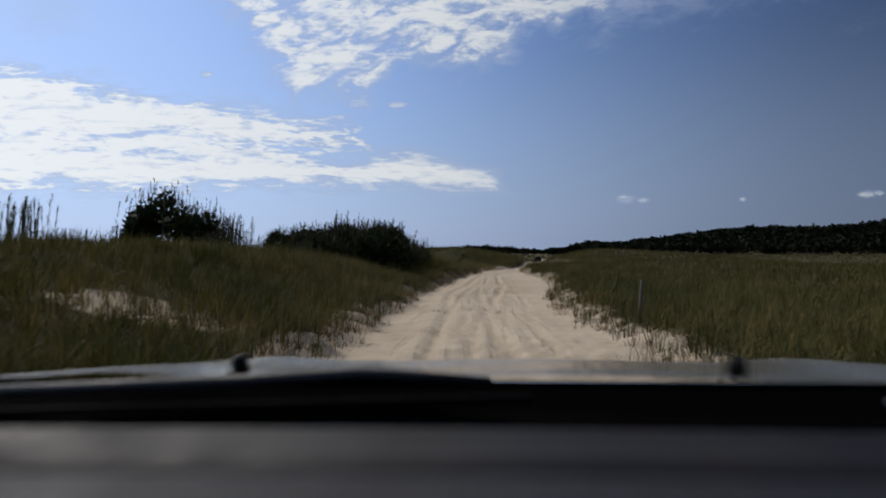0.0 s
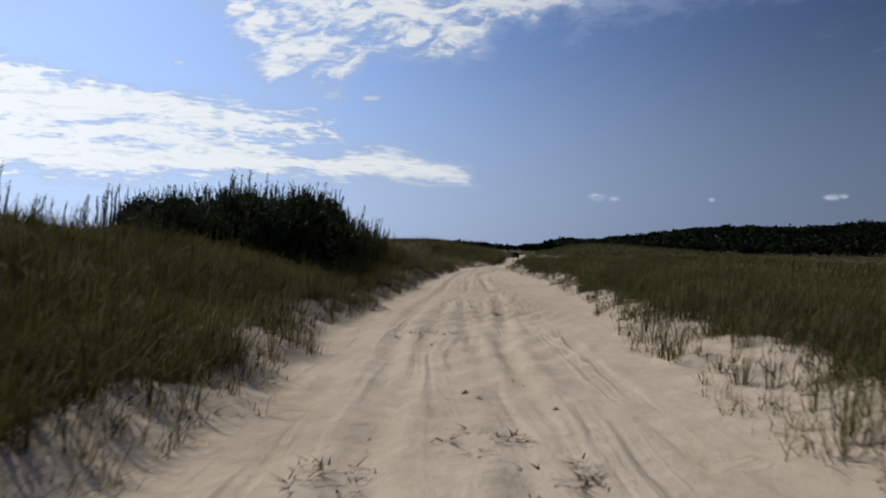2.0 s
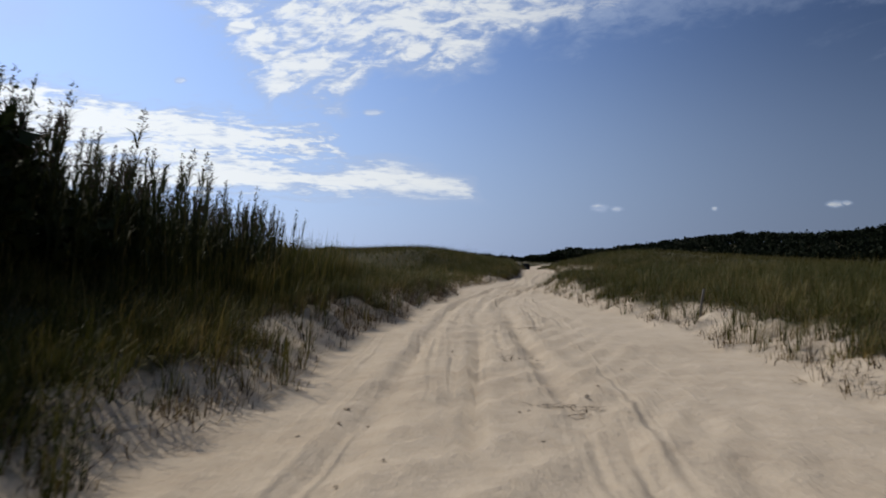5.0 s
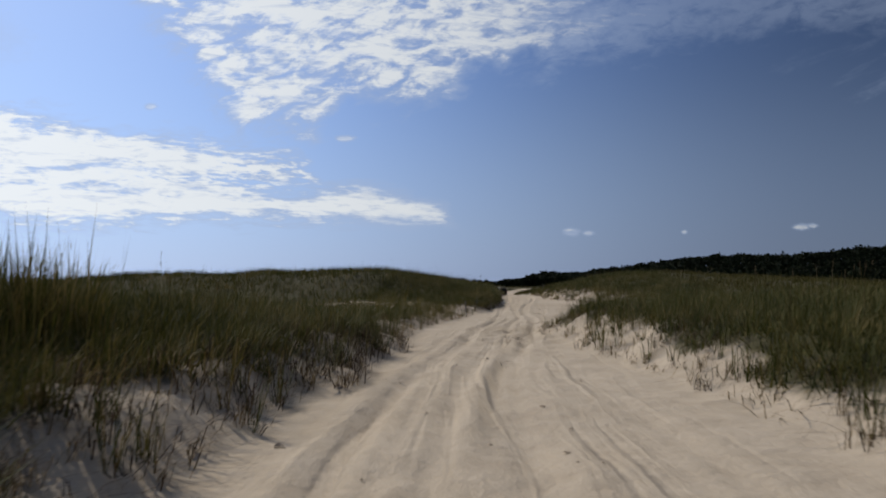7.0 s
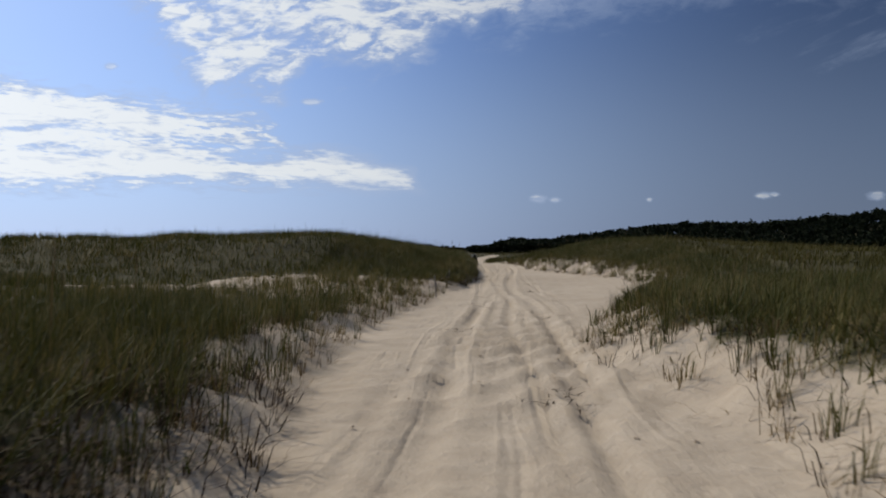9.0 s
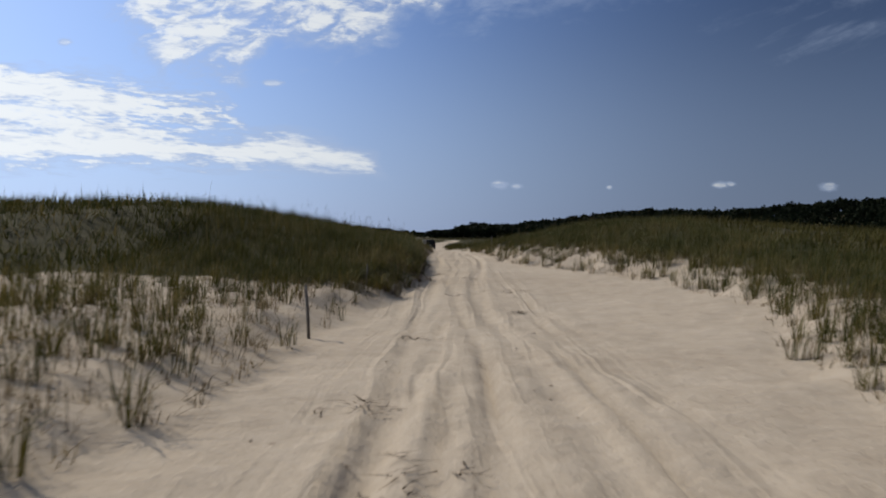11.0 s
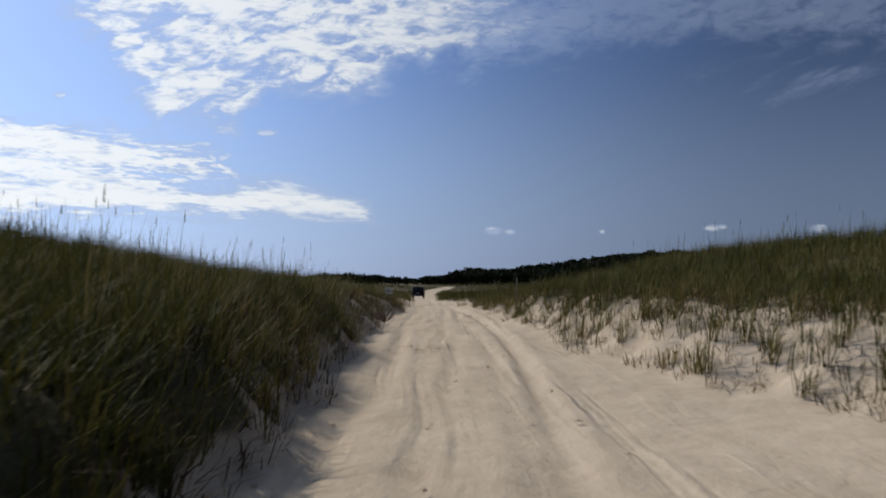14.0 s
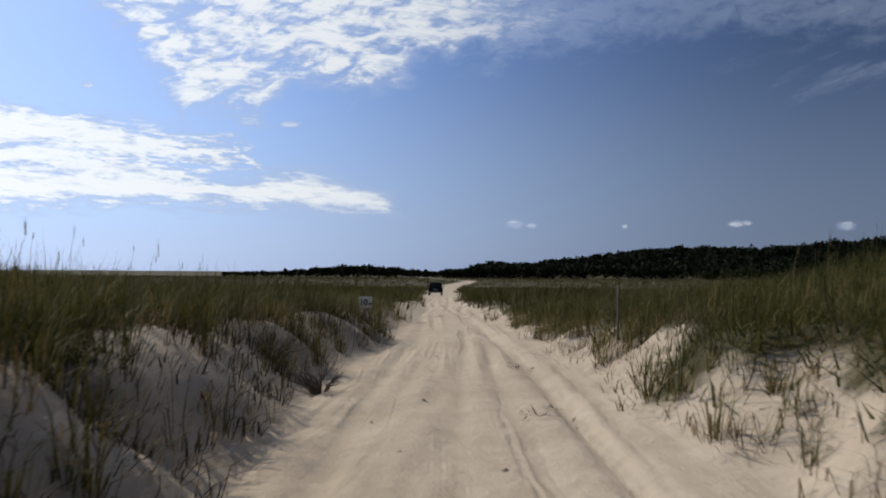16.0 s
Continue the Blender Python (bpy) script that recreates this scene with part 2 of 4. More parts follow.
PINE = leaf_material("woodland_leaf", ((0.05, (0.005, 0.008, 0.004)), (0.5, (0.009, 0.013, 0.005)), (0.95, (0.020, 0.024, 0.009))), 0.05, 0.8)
BARK = plain("bark", (0.10, 0.075, 0.055), 0.9, vary=0.4, scale=8, bump=0.01)
WOOD = plain("weathered_wood", (0.13, 0.112, 0.092), 0.85, vary=0.35, scale=5, bump=0.004)


# ---------------------------------------------------------------- the lie of the land
def smooth(x, lo, hi):
    t = np.clip((x - lo) / (hi - lo), 0, 1)
    return t * t * (3 - 2 * t)


_table = np.random.RandomState(7).rand(256, 256)


def lump(x, y, size, seed=0):
    """Smooth value noise, 0 to 1, with lumps of that size."""
    x, y = np.asarray(x, float) / size + seed * 17.3, np.asarray(y, float) / size + seed * 9.7
    i, j = np.floor(x).astype(int), np.floor(y).astype(int)
    f, g = x - i, y - j
    f, g = f * f * (3 - 2 * f), g * g * (3 - 2 * g)
    at = lambda p, q: _table[p % 256, q % 256]
    return (at(i, j) * (1 - f) + at(i + 1, j) * f) * (1 - g) + (at(i, j + 1) * (1 - f) + at(i + 1, j + 1) * f) * g


def along(knots, *columns):
    """Smooth curves through stations along y."""
    def curve(v):
        def f(y):
            # soft corners: the mean of three shifted polylines
            return (np.interp(y - 2.5, knots, v) + 2 * np.interp(y, knots, v) + np.interp(y + 2.5, knots, v)) / 4
        return f
    return [curve(c) for c in columns]


# the track: middle line (that of the camera's way) and height
track_x, track_z = along([-400, 0, 9, 20, 30, 48, 61, 67, 77, 86, 99, 110, 120, 137, 154, 178, 206, 232, 300, 420],
                         [-14.00, 0.00, 0.17, 0.58, 1.06, 2.63, 3.62, 4.19, 5.91, 7.74, 10.11, 12.09, 13.69, 16.42, 18.54, 21.60, 25.32, 28.85, 39.67, 66.45],
                         [.2, 0, -.16, -.38, -.50, -.80, -.70, -.70, -.82, -.98, -1.20, -.96, -.81, -.86, -1.12, -1.65, -2.15, -2.6, -2.8, -2.9])
# level sand to each side of the middle line
edge_l, edge_r = along([-60, 10, 25, 40, 48, 56, 62, 68, 73, 78, 83, 87, 92, 99, 106, 112, 117, 122, 130, 140, 154, 178, 202, 262],
                       [1.9, 1.85, 2.0, 2.4, 2.6, 2.2, 1.9, 1.5, 2.0, 2.4, 2.5, 2.5, 2.5, 2.1, 1.5, 1.5, 1.6, 1.7, 1.9, 1.7, 1.1, 1.3, 2.0, 2.0],
                       [2.5, 2.6, 2.6, 3.8, 4.2, 3.8, 3.1, 2.6, 1.9, 1.6, 2.1, 3.4, 4.8, 7.0, 5.8, 4.2, 2.6, 2.1, 2.0, 1.6, 1.0, 1.0, 2.2, 2.0])
# left: foot bank, crest above the track and its distance from the sand's edge
bank_l, crest_l, reach_l = along([-60, 0, 15, 30, 45, 58, 66, 73, 79, 92, 102, 106, 109, 114, 119, 123, 129, 136, 152, 182, 242],
                                 [.2, .2, .3, .35, .4, .55, .55, .45, .35, .28, .42, .65, .85, .95, .95, .95, .85, .6, .35, .2, .1],
                                 [.8, 1.1, 1.4, 2.0, 1.65, 1.2, 1.1, .7, .4, .3, .5, 1.35, 2.2, 2.5, 2.25, 1.75, 1.1, .9, .7, .5, .3],
                                 [9, 9, 8, 7, 6, 5.5, 5, 6, 8, 9, 11, 11, 10, 10.5, 10, 7.5, 5.5, 5, 5, 6, 8])
bank_r, crest_r, reach_r = along([-60, 0, 15, 25, 40, 53, 62, 70, 80, 90, 99, 107, 115, 122, 130, 137, 152, 182, 242],
                                 [.2, .2, .25, .38, .35, .4, .5, .68, .6, .35, .3, .38, .7, .85, .85, .5, .3, .2, .1],
                                 [.2, .2, .25, .4, .6, .75, .8, .95, .7, .5, .7, 1.0, 1.45, 1.9, 1.85, 1.0, .6, .4, .2],
                                 [5, 5, 5, 5, 6, 7, 7, 6, 6, 7, 8, 8, 8, 8, 7.5, 6, 5, 5, 8])


def from_mid(x, y):
    """Bearing to the right of +y, in degrees, and distance from the middle of the track."""
    return np.degrees(np.arctan2(x - 5, np.maximum(y - 66, 1.0))), np.hypot(x - 5, y - 66)


def wood_top(bear):
    """Height of the far treetops by their bearing."""
    return 1.06 * np.interp(bear, [-7, -4, -1, 2.6, 5, 7.5, 9.4, 11, 13.2, 15.2, 17.2, 19.2, 21.2, 24.9, 28.2, 30.3, 35.8, 45, 56],
                            [-1.5, -.5, .8, 3.5, 2.0, .2, 1.8, 5.9, 5.7, 8.1, 10.0, 13.2, 15.9, 17.3, 16.3, 18.7, 23.0, 27, 29])


def plain_z(x, y):
    """The low flat land round the dunes, with the wooded hill far off."""
    base = -0.6 - 2.2 * smooth(y, 20, 240)
    bear, far = from_mid(x, y)
    hill = np.maximum(wood_top(bear) + 2.8 - 6.3, 0) * smooth(far, 500, 610)
    return base + hill * (y > 0)


def ruts(u, y):
    """Wheel tracks and churned sand."""
    w = 0.22 * np.sin(y / 9.0) + 0.12 * np.sin(y / 3.7 + 1)
    z = np.zeros_like(u)
    rng = np.random.RandomState(5)
    for k in range(15):
        c = rng.uniform(-1.5, 1.9) if k > 3 else (-.8, .85, -.72, .93)[k]
        wid, dep = rng.uniform(.05, .12), rng.uniform(.028, .06)
        if k < 2:
            wid, dep = .15, .07
        ph, wl = rng.uniform(0, 6), rng.uniform(5, 14)
        o = c + w * rng.uniform(.3, 1) + rng.uniform(.08, .4) * np.sin(y / wl + ph)
        q = (u - o) / wid
        on = smooth(lump(u * 0 + k * 3.1, y, 9, 60 + k), .30, .55) if k > 1 else .4 + .6 * lump(u * 0, y, 7, 58 + k)
        z += on * dep * (-np.exp(-q * q) + 0.6 * np.exp(-(np.abs(q) - 1.7) ** 2 * 2.2))
    # slewed marks that cross the track where it is churned
    churn = smooth(lump(u * 0 + 3, y, 11, 3), .45, .75)
    churn = np.maximum(churn, 1.5 * np.exp(-((y - 78) / 6.0) ** 2) + 1.4 * np.exp(-((y - 37) / 10.0) ** 2))
    sl = np.sin((u * 1.5 - y * 1.0 + .35 * u * u) * 2.3 + 2.6 * lump(u, y, 3.0, 5))
    z += churn * 0.085 * (1 - np.abs(sl)) ** 2.5 * (.4 + lump(u, y, 1.6, 19)) * smooth(np.abs(u - 0.6), 2.8, 0.5)
    z += 0.045 * (lump(u, y, .9, 11) - .5) + 0.04 * (lump(u, y, .4, 12) - .5) + 0.025 * (lump(u, y, .17, 13) - .5)
    return z


def sides(x, y):
    """How far a place lies outside the bare sand, to the left and to the right."""
    u = x - track_x(y)
    edge = 0.5 * (lump(x, y, 1.7, 21) - .5) + 0.5 * (lump(x, y, .6, 22) - .5)
    return u, -u - edge_l(y) + edge, u - edge_r(y) + edge


def land(x, y, fine=True):
    x, y = np.asarray(x, float), np.asarray(y, float)
    u, dl, dr = sides(x, y)
    z = track_z(y)
    low_land = plain_z(x, y)
    hum = 0.5 * (lump(x, y, 7, 31) - .5) + 0.25 * (lump(x, y, 2.5, 32) - .5)
    rl, rr = reach_l(y), reach_r(y)
    zl = z + bank_l(y) * smooth(dl, -.25, 1.0) + np.maximum(crest_l(y) - bank_l(y), 0) * smooth(dl, .4, rl) + hum * smooth(dl, .5, 4)
    zl = zl + (low_land + 0.4 - zl) * smooth(dl, rl + 3, rl + 55)
    zr = z + bank_r(y) * smooth(dr, -.25, 1.3) + np.maximum(crest_r(y) - bank_r(y), 0) * smooth(dr, .2, rr) + hum * smooth(dr, .5, 4) * .7
    # the wide bare slope on the right climbs towards its dune
    zr = zr + 0.05 * np.clip(u - 3, 0, 5) * smooth(y, 90, 100) * smooth(y, 124, 114)
    zr = zr + (low_land - zr) * smooth(dr, rr + 2, rr + 40)
    out = np.where(u < 0, zl, zr)
    if fine:
        out = out + ruts(u, y) * smooth(np.maximum(dl, dr), .9, -.2)
        out = out + (0.12 * (lump(x, y, .8, 41) - .5) + .05 * (lump(x, y, .3, 42) - .5)) * smooth(np.maximum(dl, dr), -.4, .6) * smooth(np.abs(u), 40, 12)
    fade = smooth(np.hypot(x, y - 80), 300, 520)
    return out * (1 - fade) + low_land * fade


def stand(x, y):
    """How thickly grass stands at a place, 0 to 1."""
    u, dl, dr = sides(x, y)
    ragged = 0.9 * (lump(x, y, 1.3, 54) - .5) + 0.5 * (lump(x, y, .45, 55) - .5)
    left = .26 * smooth(dl, -.1, .3) + .74 * smooth(dl + ragged + .55 * smooth(y, 100, 104) * smooth(y, 126, 121) + .3 * smooth(y, 52, 60) * smooth(y, 78, 72), .55, 1.6)
    right = .26 * smooth(dr, -.1, .3) + .74 * smooth(dr + ragged + .3 * smooth(y, 122, 128) + .2 * smooth(y, 58, 64) * smooth(y, 86, 80), .5, 1.6)
    # sparse fringe on the wide sand on the right
    wide = smooth(y, 88, 96) * smooth(y, 125, 116)
    right = right * (1 - wide) + wide * (0.36 * smooth(dr, -.3, .8) + 0.64 * smooth(dr, 1.4, 3.6))
    d = np.where(u < 0, left, right)
    # bare sandy shelf on the left before the tall dune
    rag = 7 * (lump(x, y, 5, 52) - .5) + 3 * (lump(x, y, 1.6, 53) - .5)
    shelf = smooth(y + rag * .6, 82, 89) * smooth(y + rag * .3, 103.2, 100.8) * (u < 0) * smooth(dl + rag, 14, 9)
    d = d * (1 - 0.90 * shelf)
    # blown-out patch by the start of the track
    blow = np.exp(-((x + 4.9) / 2.1) ** 2 - ((y - 12.8) / 2.2) ** 2)
    d = d * (1 - 0.78 * smooth(blow * (1 + 1.1 * ragged), .25, .65))
    d = d * (0.7 + 0.3 * smooth(lump(x, y, 2.3, 51), .25, .55))
    # bare hollow far out in the meadow
    hollow = np.exp(-((x - 70) / 9) ** 2 - ((y - 128) / 7) ** 2)
    return np.maximum(d, smooth(np.abs(u), 25, 60)) * (1 - smooth(hollow * (.7 + .6 * lump(x, y, 5, 57)), .35, .6))


def sheet(name, xs, ys, mat):
    """The ground: one grid, x counted from the track's middle line."""
    U, Y = np.meshgrid(xs, ys)
    bend = smooth(np.abs(U), 900, 200)
    X = U + track_x(np.clip(Y, -400, 420)) * bend
    Z = land(X, Y)
    nx, ny = len(xs), len(ys)
    me = bpy.data.meshes.new(name)
    co = np.stack([X, Y, Z], -1).reshape(-1, 3)
    i = np.arange(nx * ny).reshape(ny, nx)
    quads = np.stack([i[:-1, :-1], i[:-1, 1:], i[1:, 1:], i[1:, :-1]], -1).reshape(-1, 4)
    fill(me, co, quads)
    # thickness of the stand, for the thatch and the shade painted under it
    me.attributes.new("litter_shade", "FLOAT", "POINT").data.foreach_set("value", stand(X, Y).astype(np.float32).ravel())
    me.attributes.new("across", "FLOAT", "POINT").data.foreach_set("value", U.astype(np.float32).ravel())
    me.materials.append(mat)
    return new(name, me)


def fill(me, co, *faces):
    """Put vertices and arrays of faces (each array of one corner count) into a mesh."""
    co = np.ascontiguousarray(co, np.float32)
    me.vertices.add(len(co))
    me.vertices.foreach_set("co", co.ravel())
    idx = np.concatenate([f.ravel() for f in faces]).astype(np.int32)
    tot = np.concatenate([np.full(len(f), f.shape[1]) for f in faces])
    me.loops.add(len(idx))
    me.loops.foreach_set("vertex_index", idx)
    me.polygons.add(len(tot))
    me.polygons.foreach_set("loop_start", np.concatenate([[0], np.cumsum(tot)[:-1]]).astype(np.int32))
    me.polygons.foreach_set("use_smooth", np.ones(len(tot), bool))
    me.update(calc_edges=True)
    me.validate()


def growing(start, end, first, ratio):
    v, s, q = [], first, start
    while q < end:
        v.append(q)
        q += s
        s *= ratio
    return np.array(v + [end])


def build_ground():
    wing = growing(9.0, 3500, .3, 1.085)
    xs = np.concatenate([-wing[::-1], np.arange(-8.9, 8.95, .12), wing])
    back = -growing(3.0, 3500, .4, 1.12)[::-1]
    ys = np.concatenate([back, np.arange(-2.8, 142, .2), growing(142, 3600, .25, 1.055)])
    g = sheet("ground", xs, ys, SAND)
    tagged(g, "pale dune sand rutted by tyres, with thatch and painted shade under the grass", "ground", kind="structure")


build_ground()


# ---------------------------------------------------------------- grass
def blades(co, base, height, width, az, lean, rng):
    """Arrays of bent, pointed blades: five vertices each."""
    n = len(base)
    side = np.stack([-np.sin(az), np.cos(az), np.zeros(n)], -1)
    fwd = np.stack([np.cos(az), np.sin(az), np.zeros(n)], -1)
    up = np.array([0, 0, 1.0])
    h, w = height[:, None], width[:, None] / 2
    l = lean[:, None]
    mid = base + up * h * .58 * np.sqrt(np.maximum(1 - (l * .5) ** 2, .1)) + fwd * h * .20 * l
    tip = base + up * h * (1 - .35 * l) + fwd * h * .72 * l
    co.append(np.stack([base - side * w, base + side * w, mid - side * w * .8, mid + side * w * .8, tip], 1).reshape(-1, 3))


def grass_object(name, pts, per, height, width, lean, mat, rng, label, tall=0.02, spreadr=.12, simple=False):
    """Tufts at pts, each of that many blades."""
    n = len(pts)
    base = np.repeat(pts, per, 0)
    k = len(base)
    r = spreadr * np.sqrt(rng.rand(k))
    th = rng.rand(k) * 2 * np.pi
    base = base + np.stack([r * np.cos(th), r * np.sin(th), np.full(k, -.02)], -1)
    size = np.repeat(.75 + .5 * rng.rand(n), per)
    h = height * size * (.55 + .5 * rng.rand(k))
    t = rng.rand(k) < tall
    h = np.where(t, height * 1.36 * (.85 + .3 * rng.rand(k)), h)
    az = th + rng.randn(k) * .5
    # the wind lays the blades over to the right
    bent = np.abs(lean * (.4 + .9 * rng.rand(k)))
    az = np.where(rng.rand(k) < .35, -.2 + .6 * rng.randn(k), az)
    bent = np.where(t, bent * .35, bent)
    co = []
    me = bpy.data.meshes.new(name)
    blades(co, base, h, width * (.6 + .8 * rng.rand(k)), az, bent, rng)
    if simple:
        co = co[0].reshape(-1, 5, 3)[:, [0, 1, 4]].reshape(-1, 3)
        fill(me, co, np.arange(k)[:, None] * 3 + np.array([[0, 1, 2]]))
    else:
        i = np.arange(k)[:, None] * 5
        fill(me, co[0], i + np.array([[0, 1, 3, 2]]), i + np.array([[2, 3, 4]]))
    me.materials.append(mat)
    return tagged(new(name, me), label, "grass", kind="stuff")


def scatter(rng, count, u_lo, u_hi, y_lo, y_hi, keep):
    """Places drawn evenly over a strip beside the track, kept by how thick the stand is."""
    y = rng.uniform(y_lo, y_hi, count)
    u = rng.uniform(u_lo, u_hi, count)
    x = u + track_x(y)
    ok = rng.rand(count) < keep(stand(x, y))
    x, y = x[ok], y[ok]
    return np.stack([x, y, land(x, y)], -1)


def seed_stalks(pts, rng, label):
    """Single upright stalks, each ending in a thin spike of seed."""
    k = len(pts)
    h, az, lean = rng.uniform(.75, 1.15, k), rng.randn(k) * .8, rng.uniform(.04, .22, k)
    fwd = np.stack([np.cos(az), np.sin(az), np.zeros(k)], -1)
    tip = pts + np.array([0, 0, 1.0]) * (h * (1 - .35 * lean))[:, None] + fwd * (h * .72 * lean)[:, None]
    co = []
    blades(co, pts, h, np.full(k, .009), az, lean, rng)
    m = 4
    foot = np.repeat(tip, m, 0) + rng.randn(k * m, 3) * np.array([.004, .004, .03]) - np.array([0, 0, .17])
    blades(co, foot, rng.uniform(.09, .16, k * m), np.full(k * m, .0055), rng.rand(k * m) * 6.283, rng.uniform(.02, .12, k * m), rng)
    co = np.concatenate(co)
    me = bpy.data.meshes.new("seed_stalks")
    i = np.arange(len(co) // 5)[:, None] * 5
    fill(me, co, i + np.array([[0, 1, 3, 2]]), i + np.array([[2, 3, 4]]))
    me.materials.append(STRAW)
    tagged(new("seed_stalks", me), label, "grass", kind="stuff")


def build_grass():
    rng = np.random.RandomState(3)
    L, R = "olive green dune grass on the sandy bank", "tall olive dune grass beside the sand track"
    near = lambda d: d
    tuft = lambda d: np.where(d < .5, d * 1.5 + .05 * (d > .02), d * .6)
    mass = lambda d: smooth(d, .2, .7)
    # tufts near the track, and between and behind them the close stand of single blades
    grass_object("dune_grass", scatter(rng, 11500, -8, -1.0, 2, 146, tuft), 14, .66, .0095, .85, GRASS, rng, L, .025, .075)
    grass_object("dune_grass", scatter(rng, 13500, 1.0, 11, 2, 146, tuft), 14, .62, .0095, .85, GRASS, rng, R, .015, .075)
    grass_object("dune_grass", scatter(rng, 84000, -9, -1.0, 2, 146, mass), 4, .54, .0125, .95, GRASS, rng, L, .006, .2, True)
    grass_object("dune_grass", scatter(rng, 84000, 1.0, 12, 2, 146, mass), 4, .52, .0125, .95, GRASS, rng, R, .006, .2, True)
    grass_object("dune_grass", scatter(rng, 52000, -34, -8.5, 0, 164, near), 5, .60, .036, .85, GRASS, rng, L, .012, .3, True)
    grass_object("dune_grass", scatter(rng, 46000, 11.5, 48, 0, 174, near), 5, .58, .042, .85, FIELD, rng, R, .01, .3, True)
    grass_object("dune_grass", scatter(rng, 30000, -30, 50, 144, 270, near), 5, .70, .055, .6, FIELD, rng, R, .01, .4, True)
    M = "dull green and tawny grass of the flat meadow"
    grass_object("meadow_grass", scatter(rng, 21000, 45, 330, 20, 560, near), 5, .7, .2, .7, FIELD, rng, M, .0, .9, True)
    grass_object("meadow_grass", scatter(rng, 14000, -240, 48, 260, 600, near), 5, .7, .18, .7, FIELD, rng, M, .0, .9, True)
    grass_object("meadow_grass", scatter(rng, 12000, -150, -33, 10, 260, near), 5, .7, .12, .7, FIELD, rng, "dull green grass behind the dune crest", .0, .7, True)
    # lone clumps on the open sand
    lone = lambda d: np.where((d > .03) & (d < .42), .22, 0)
    C = "clumps of yellow-green dune grass on the open sand"
    grass_object("grass_clumps", scatter(rng, 4200, -12, -1.0, 84, 142, lone), 30, .66, .0105, .95, CLUMP, rng, C, .02, .11)
    grass_object("grass_clumps", scatter(rng, 6500, 1.0, 13, 84, 142, lone), 30, .62, .0105, .95, CLUMP, rng, C, .02, .11)
    # tall seeding stalks that stand over the grass here and there
    S = "tall straw-coloured seed stalks standing over the dune grass"
    seed = lambda d: np.where(d > .6, .5, 0)
    for lo, hi, a, b, k in ((-9, -2.5, 48, 80, 130), (-10, -2.5, 100, 136, 260), (2.5, 9, 60, 84, 90), (2.5, 10, 100, 136, 260)):
        seed_stalks(scatter(rng, k, lo, hi, a, b, seed), rng, S)
    # rank grass by the end of the reeds
    grass_object("dune_grass", scatter(rng, 620, -7.4, -3.6, 54, 64, near), 16, 1.0, .014, .45, GRASS, rng, "tall rank dune grass on the bank", .03, .2)
    grass_object("dune_grass", scatter(rng, 300, -7.2, -4.0, 60, 65, near), 16, .78, .014, .5, GRASS, rng, "tall rank dune grass on the bank", .03, .2)
    # thin dead stems along the sand's edge, some lying flat
    fringe = lambda d: np.where((d > .01) & (d < .75), .9, 0)
    D = "bleached dead grass stems along the sand's edge"
    grass_object("dead_grass", scatter(rng, 6000, -6, -1.0, 2, 146, fringe), 8, .34, .008, 1.1, STRAW, rng, D, .02, .08)
    grass_object("dead_grass", scatter(rng, 9500, 1.0, 11, 2, 146, fringe), 8, .34, .008, 1.1, STRAW, rng, D, .02, .08)
    grass_object("dead_grass", scatter(rng, 5000, -5, -1.0, 2, 146, fringe), 6, .30, .012, 2.3, STRAW, rng, D, .0, .2)
    grass_object("dead_grass", scatter(rng, 9500, 1.0, 10, 2, 146, fringe), 6, .30, .012, 2.3, STRAW, rng, D, .0, .2)
    # short close growth at the foot of the taller grass
    low_g = "short olive growth at the foot of the dune grass"
    grass_object("undergrowth", scatter(rng, 42000, -5.2, -1.0, 2, 146, mass), 3, .30, .026, 1.2, GRASS, rng, low_g, .0, .2, True)
    grass_object("undergrowth", scatter(rng, 46000, 1.0, 6.2, 2, 146, mass), 3, .30, .026, 1.2, GRASS, rng, low_g, .0, .2, True)
    # scraps of dark straw strewn in heaps over the track
    y = rng.uniform(6, 150, 30)
    x = track_x(y) + rng.uniform(-1.0, 1.5, 30)
    k = np.repeat(np.arange(30), 6)
    x, y = x[k] + rng.randn(len(k)) * .16, y[k] + rng.randn(len(k)) * .16
    grass_object("straw_litter", np.stack([x, y, land(x, y) + .035], -1), 8, .11, .018, 2.8, ROOTS, rng, "scraps of dark straw strewn over the rutted sand", .0, .14, True)
    # brown roots and stems hanging out of the cut bank
    cut = lambda d: np.where((d > .01) & (d < .9), .8, 0)
    for a, b, k in ((54, 74, 1800), (102, 140, 3400)):
        grass_object("bank_roots", scatter(rng, k, -3.4, -.8, a, b, cut), 6, .36, .012, 1.7, ROOTS, rng, "dark brown roots hanging out of the sandy bank", .0, .15)
    # brown broken stems tangled in the fringe
    for lo, hi, a, b, k in ((1.2, 8, 2, 84, 5200), (1.2, 8, 106, 142, 3400), (-5, -1.2, 2, 54, 2600)):
        grass_object("broken_stems", scatter(rng, k, lo, hi, a, b, cut), 7, .30, .009, 1.5, ROOTS, rng, "brown broken grass stems tangled at the sand's edge", .0, .12)


build_grass()


# ---------------------------------------------------------------- mesh helpers
def part(name, bm, mat, parent=None, label="", smooth_faces=True):
    me = bpy.data.meshes.new(name)
    bm.normal_update()
    bm.to_mesh(me)
    bm.free()
    if smooth_faces:
        for f in me.polygons:
            f.use_smooth = True
    me.materials.append(mat)
    ob = new(name, me)
    if parent:
        ob.parent = parent
    if label:
        ob["label"] = label
    return ob


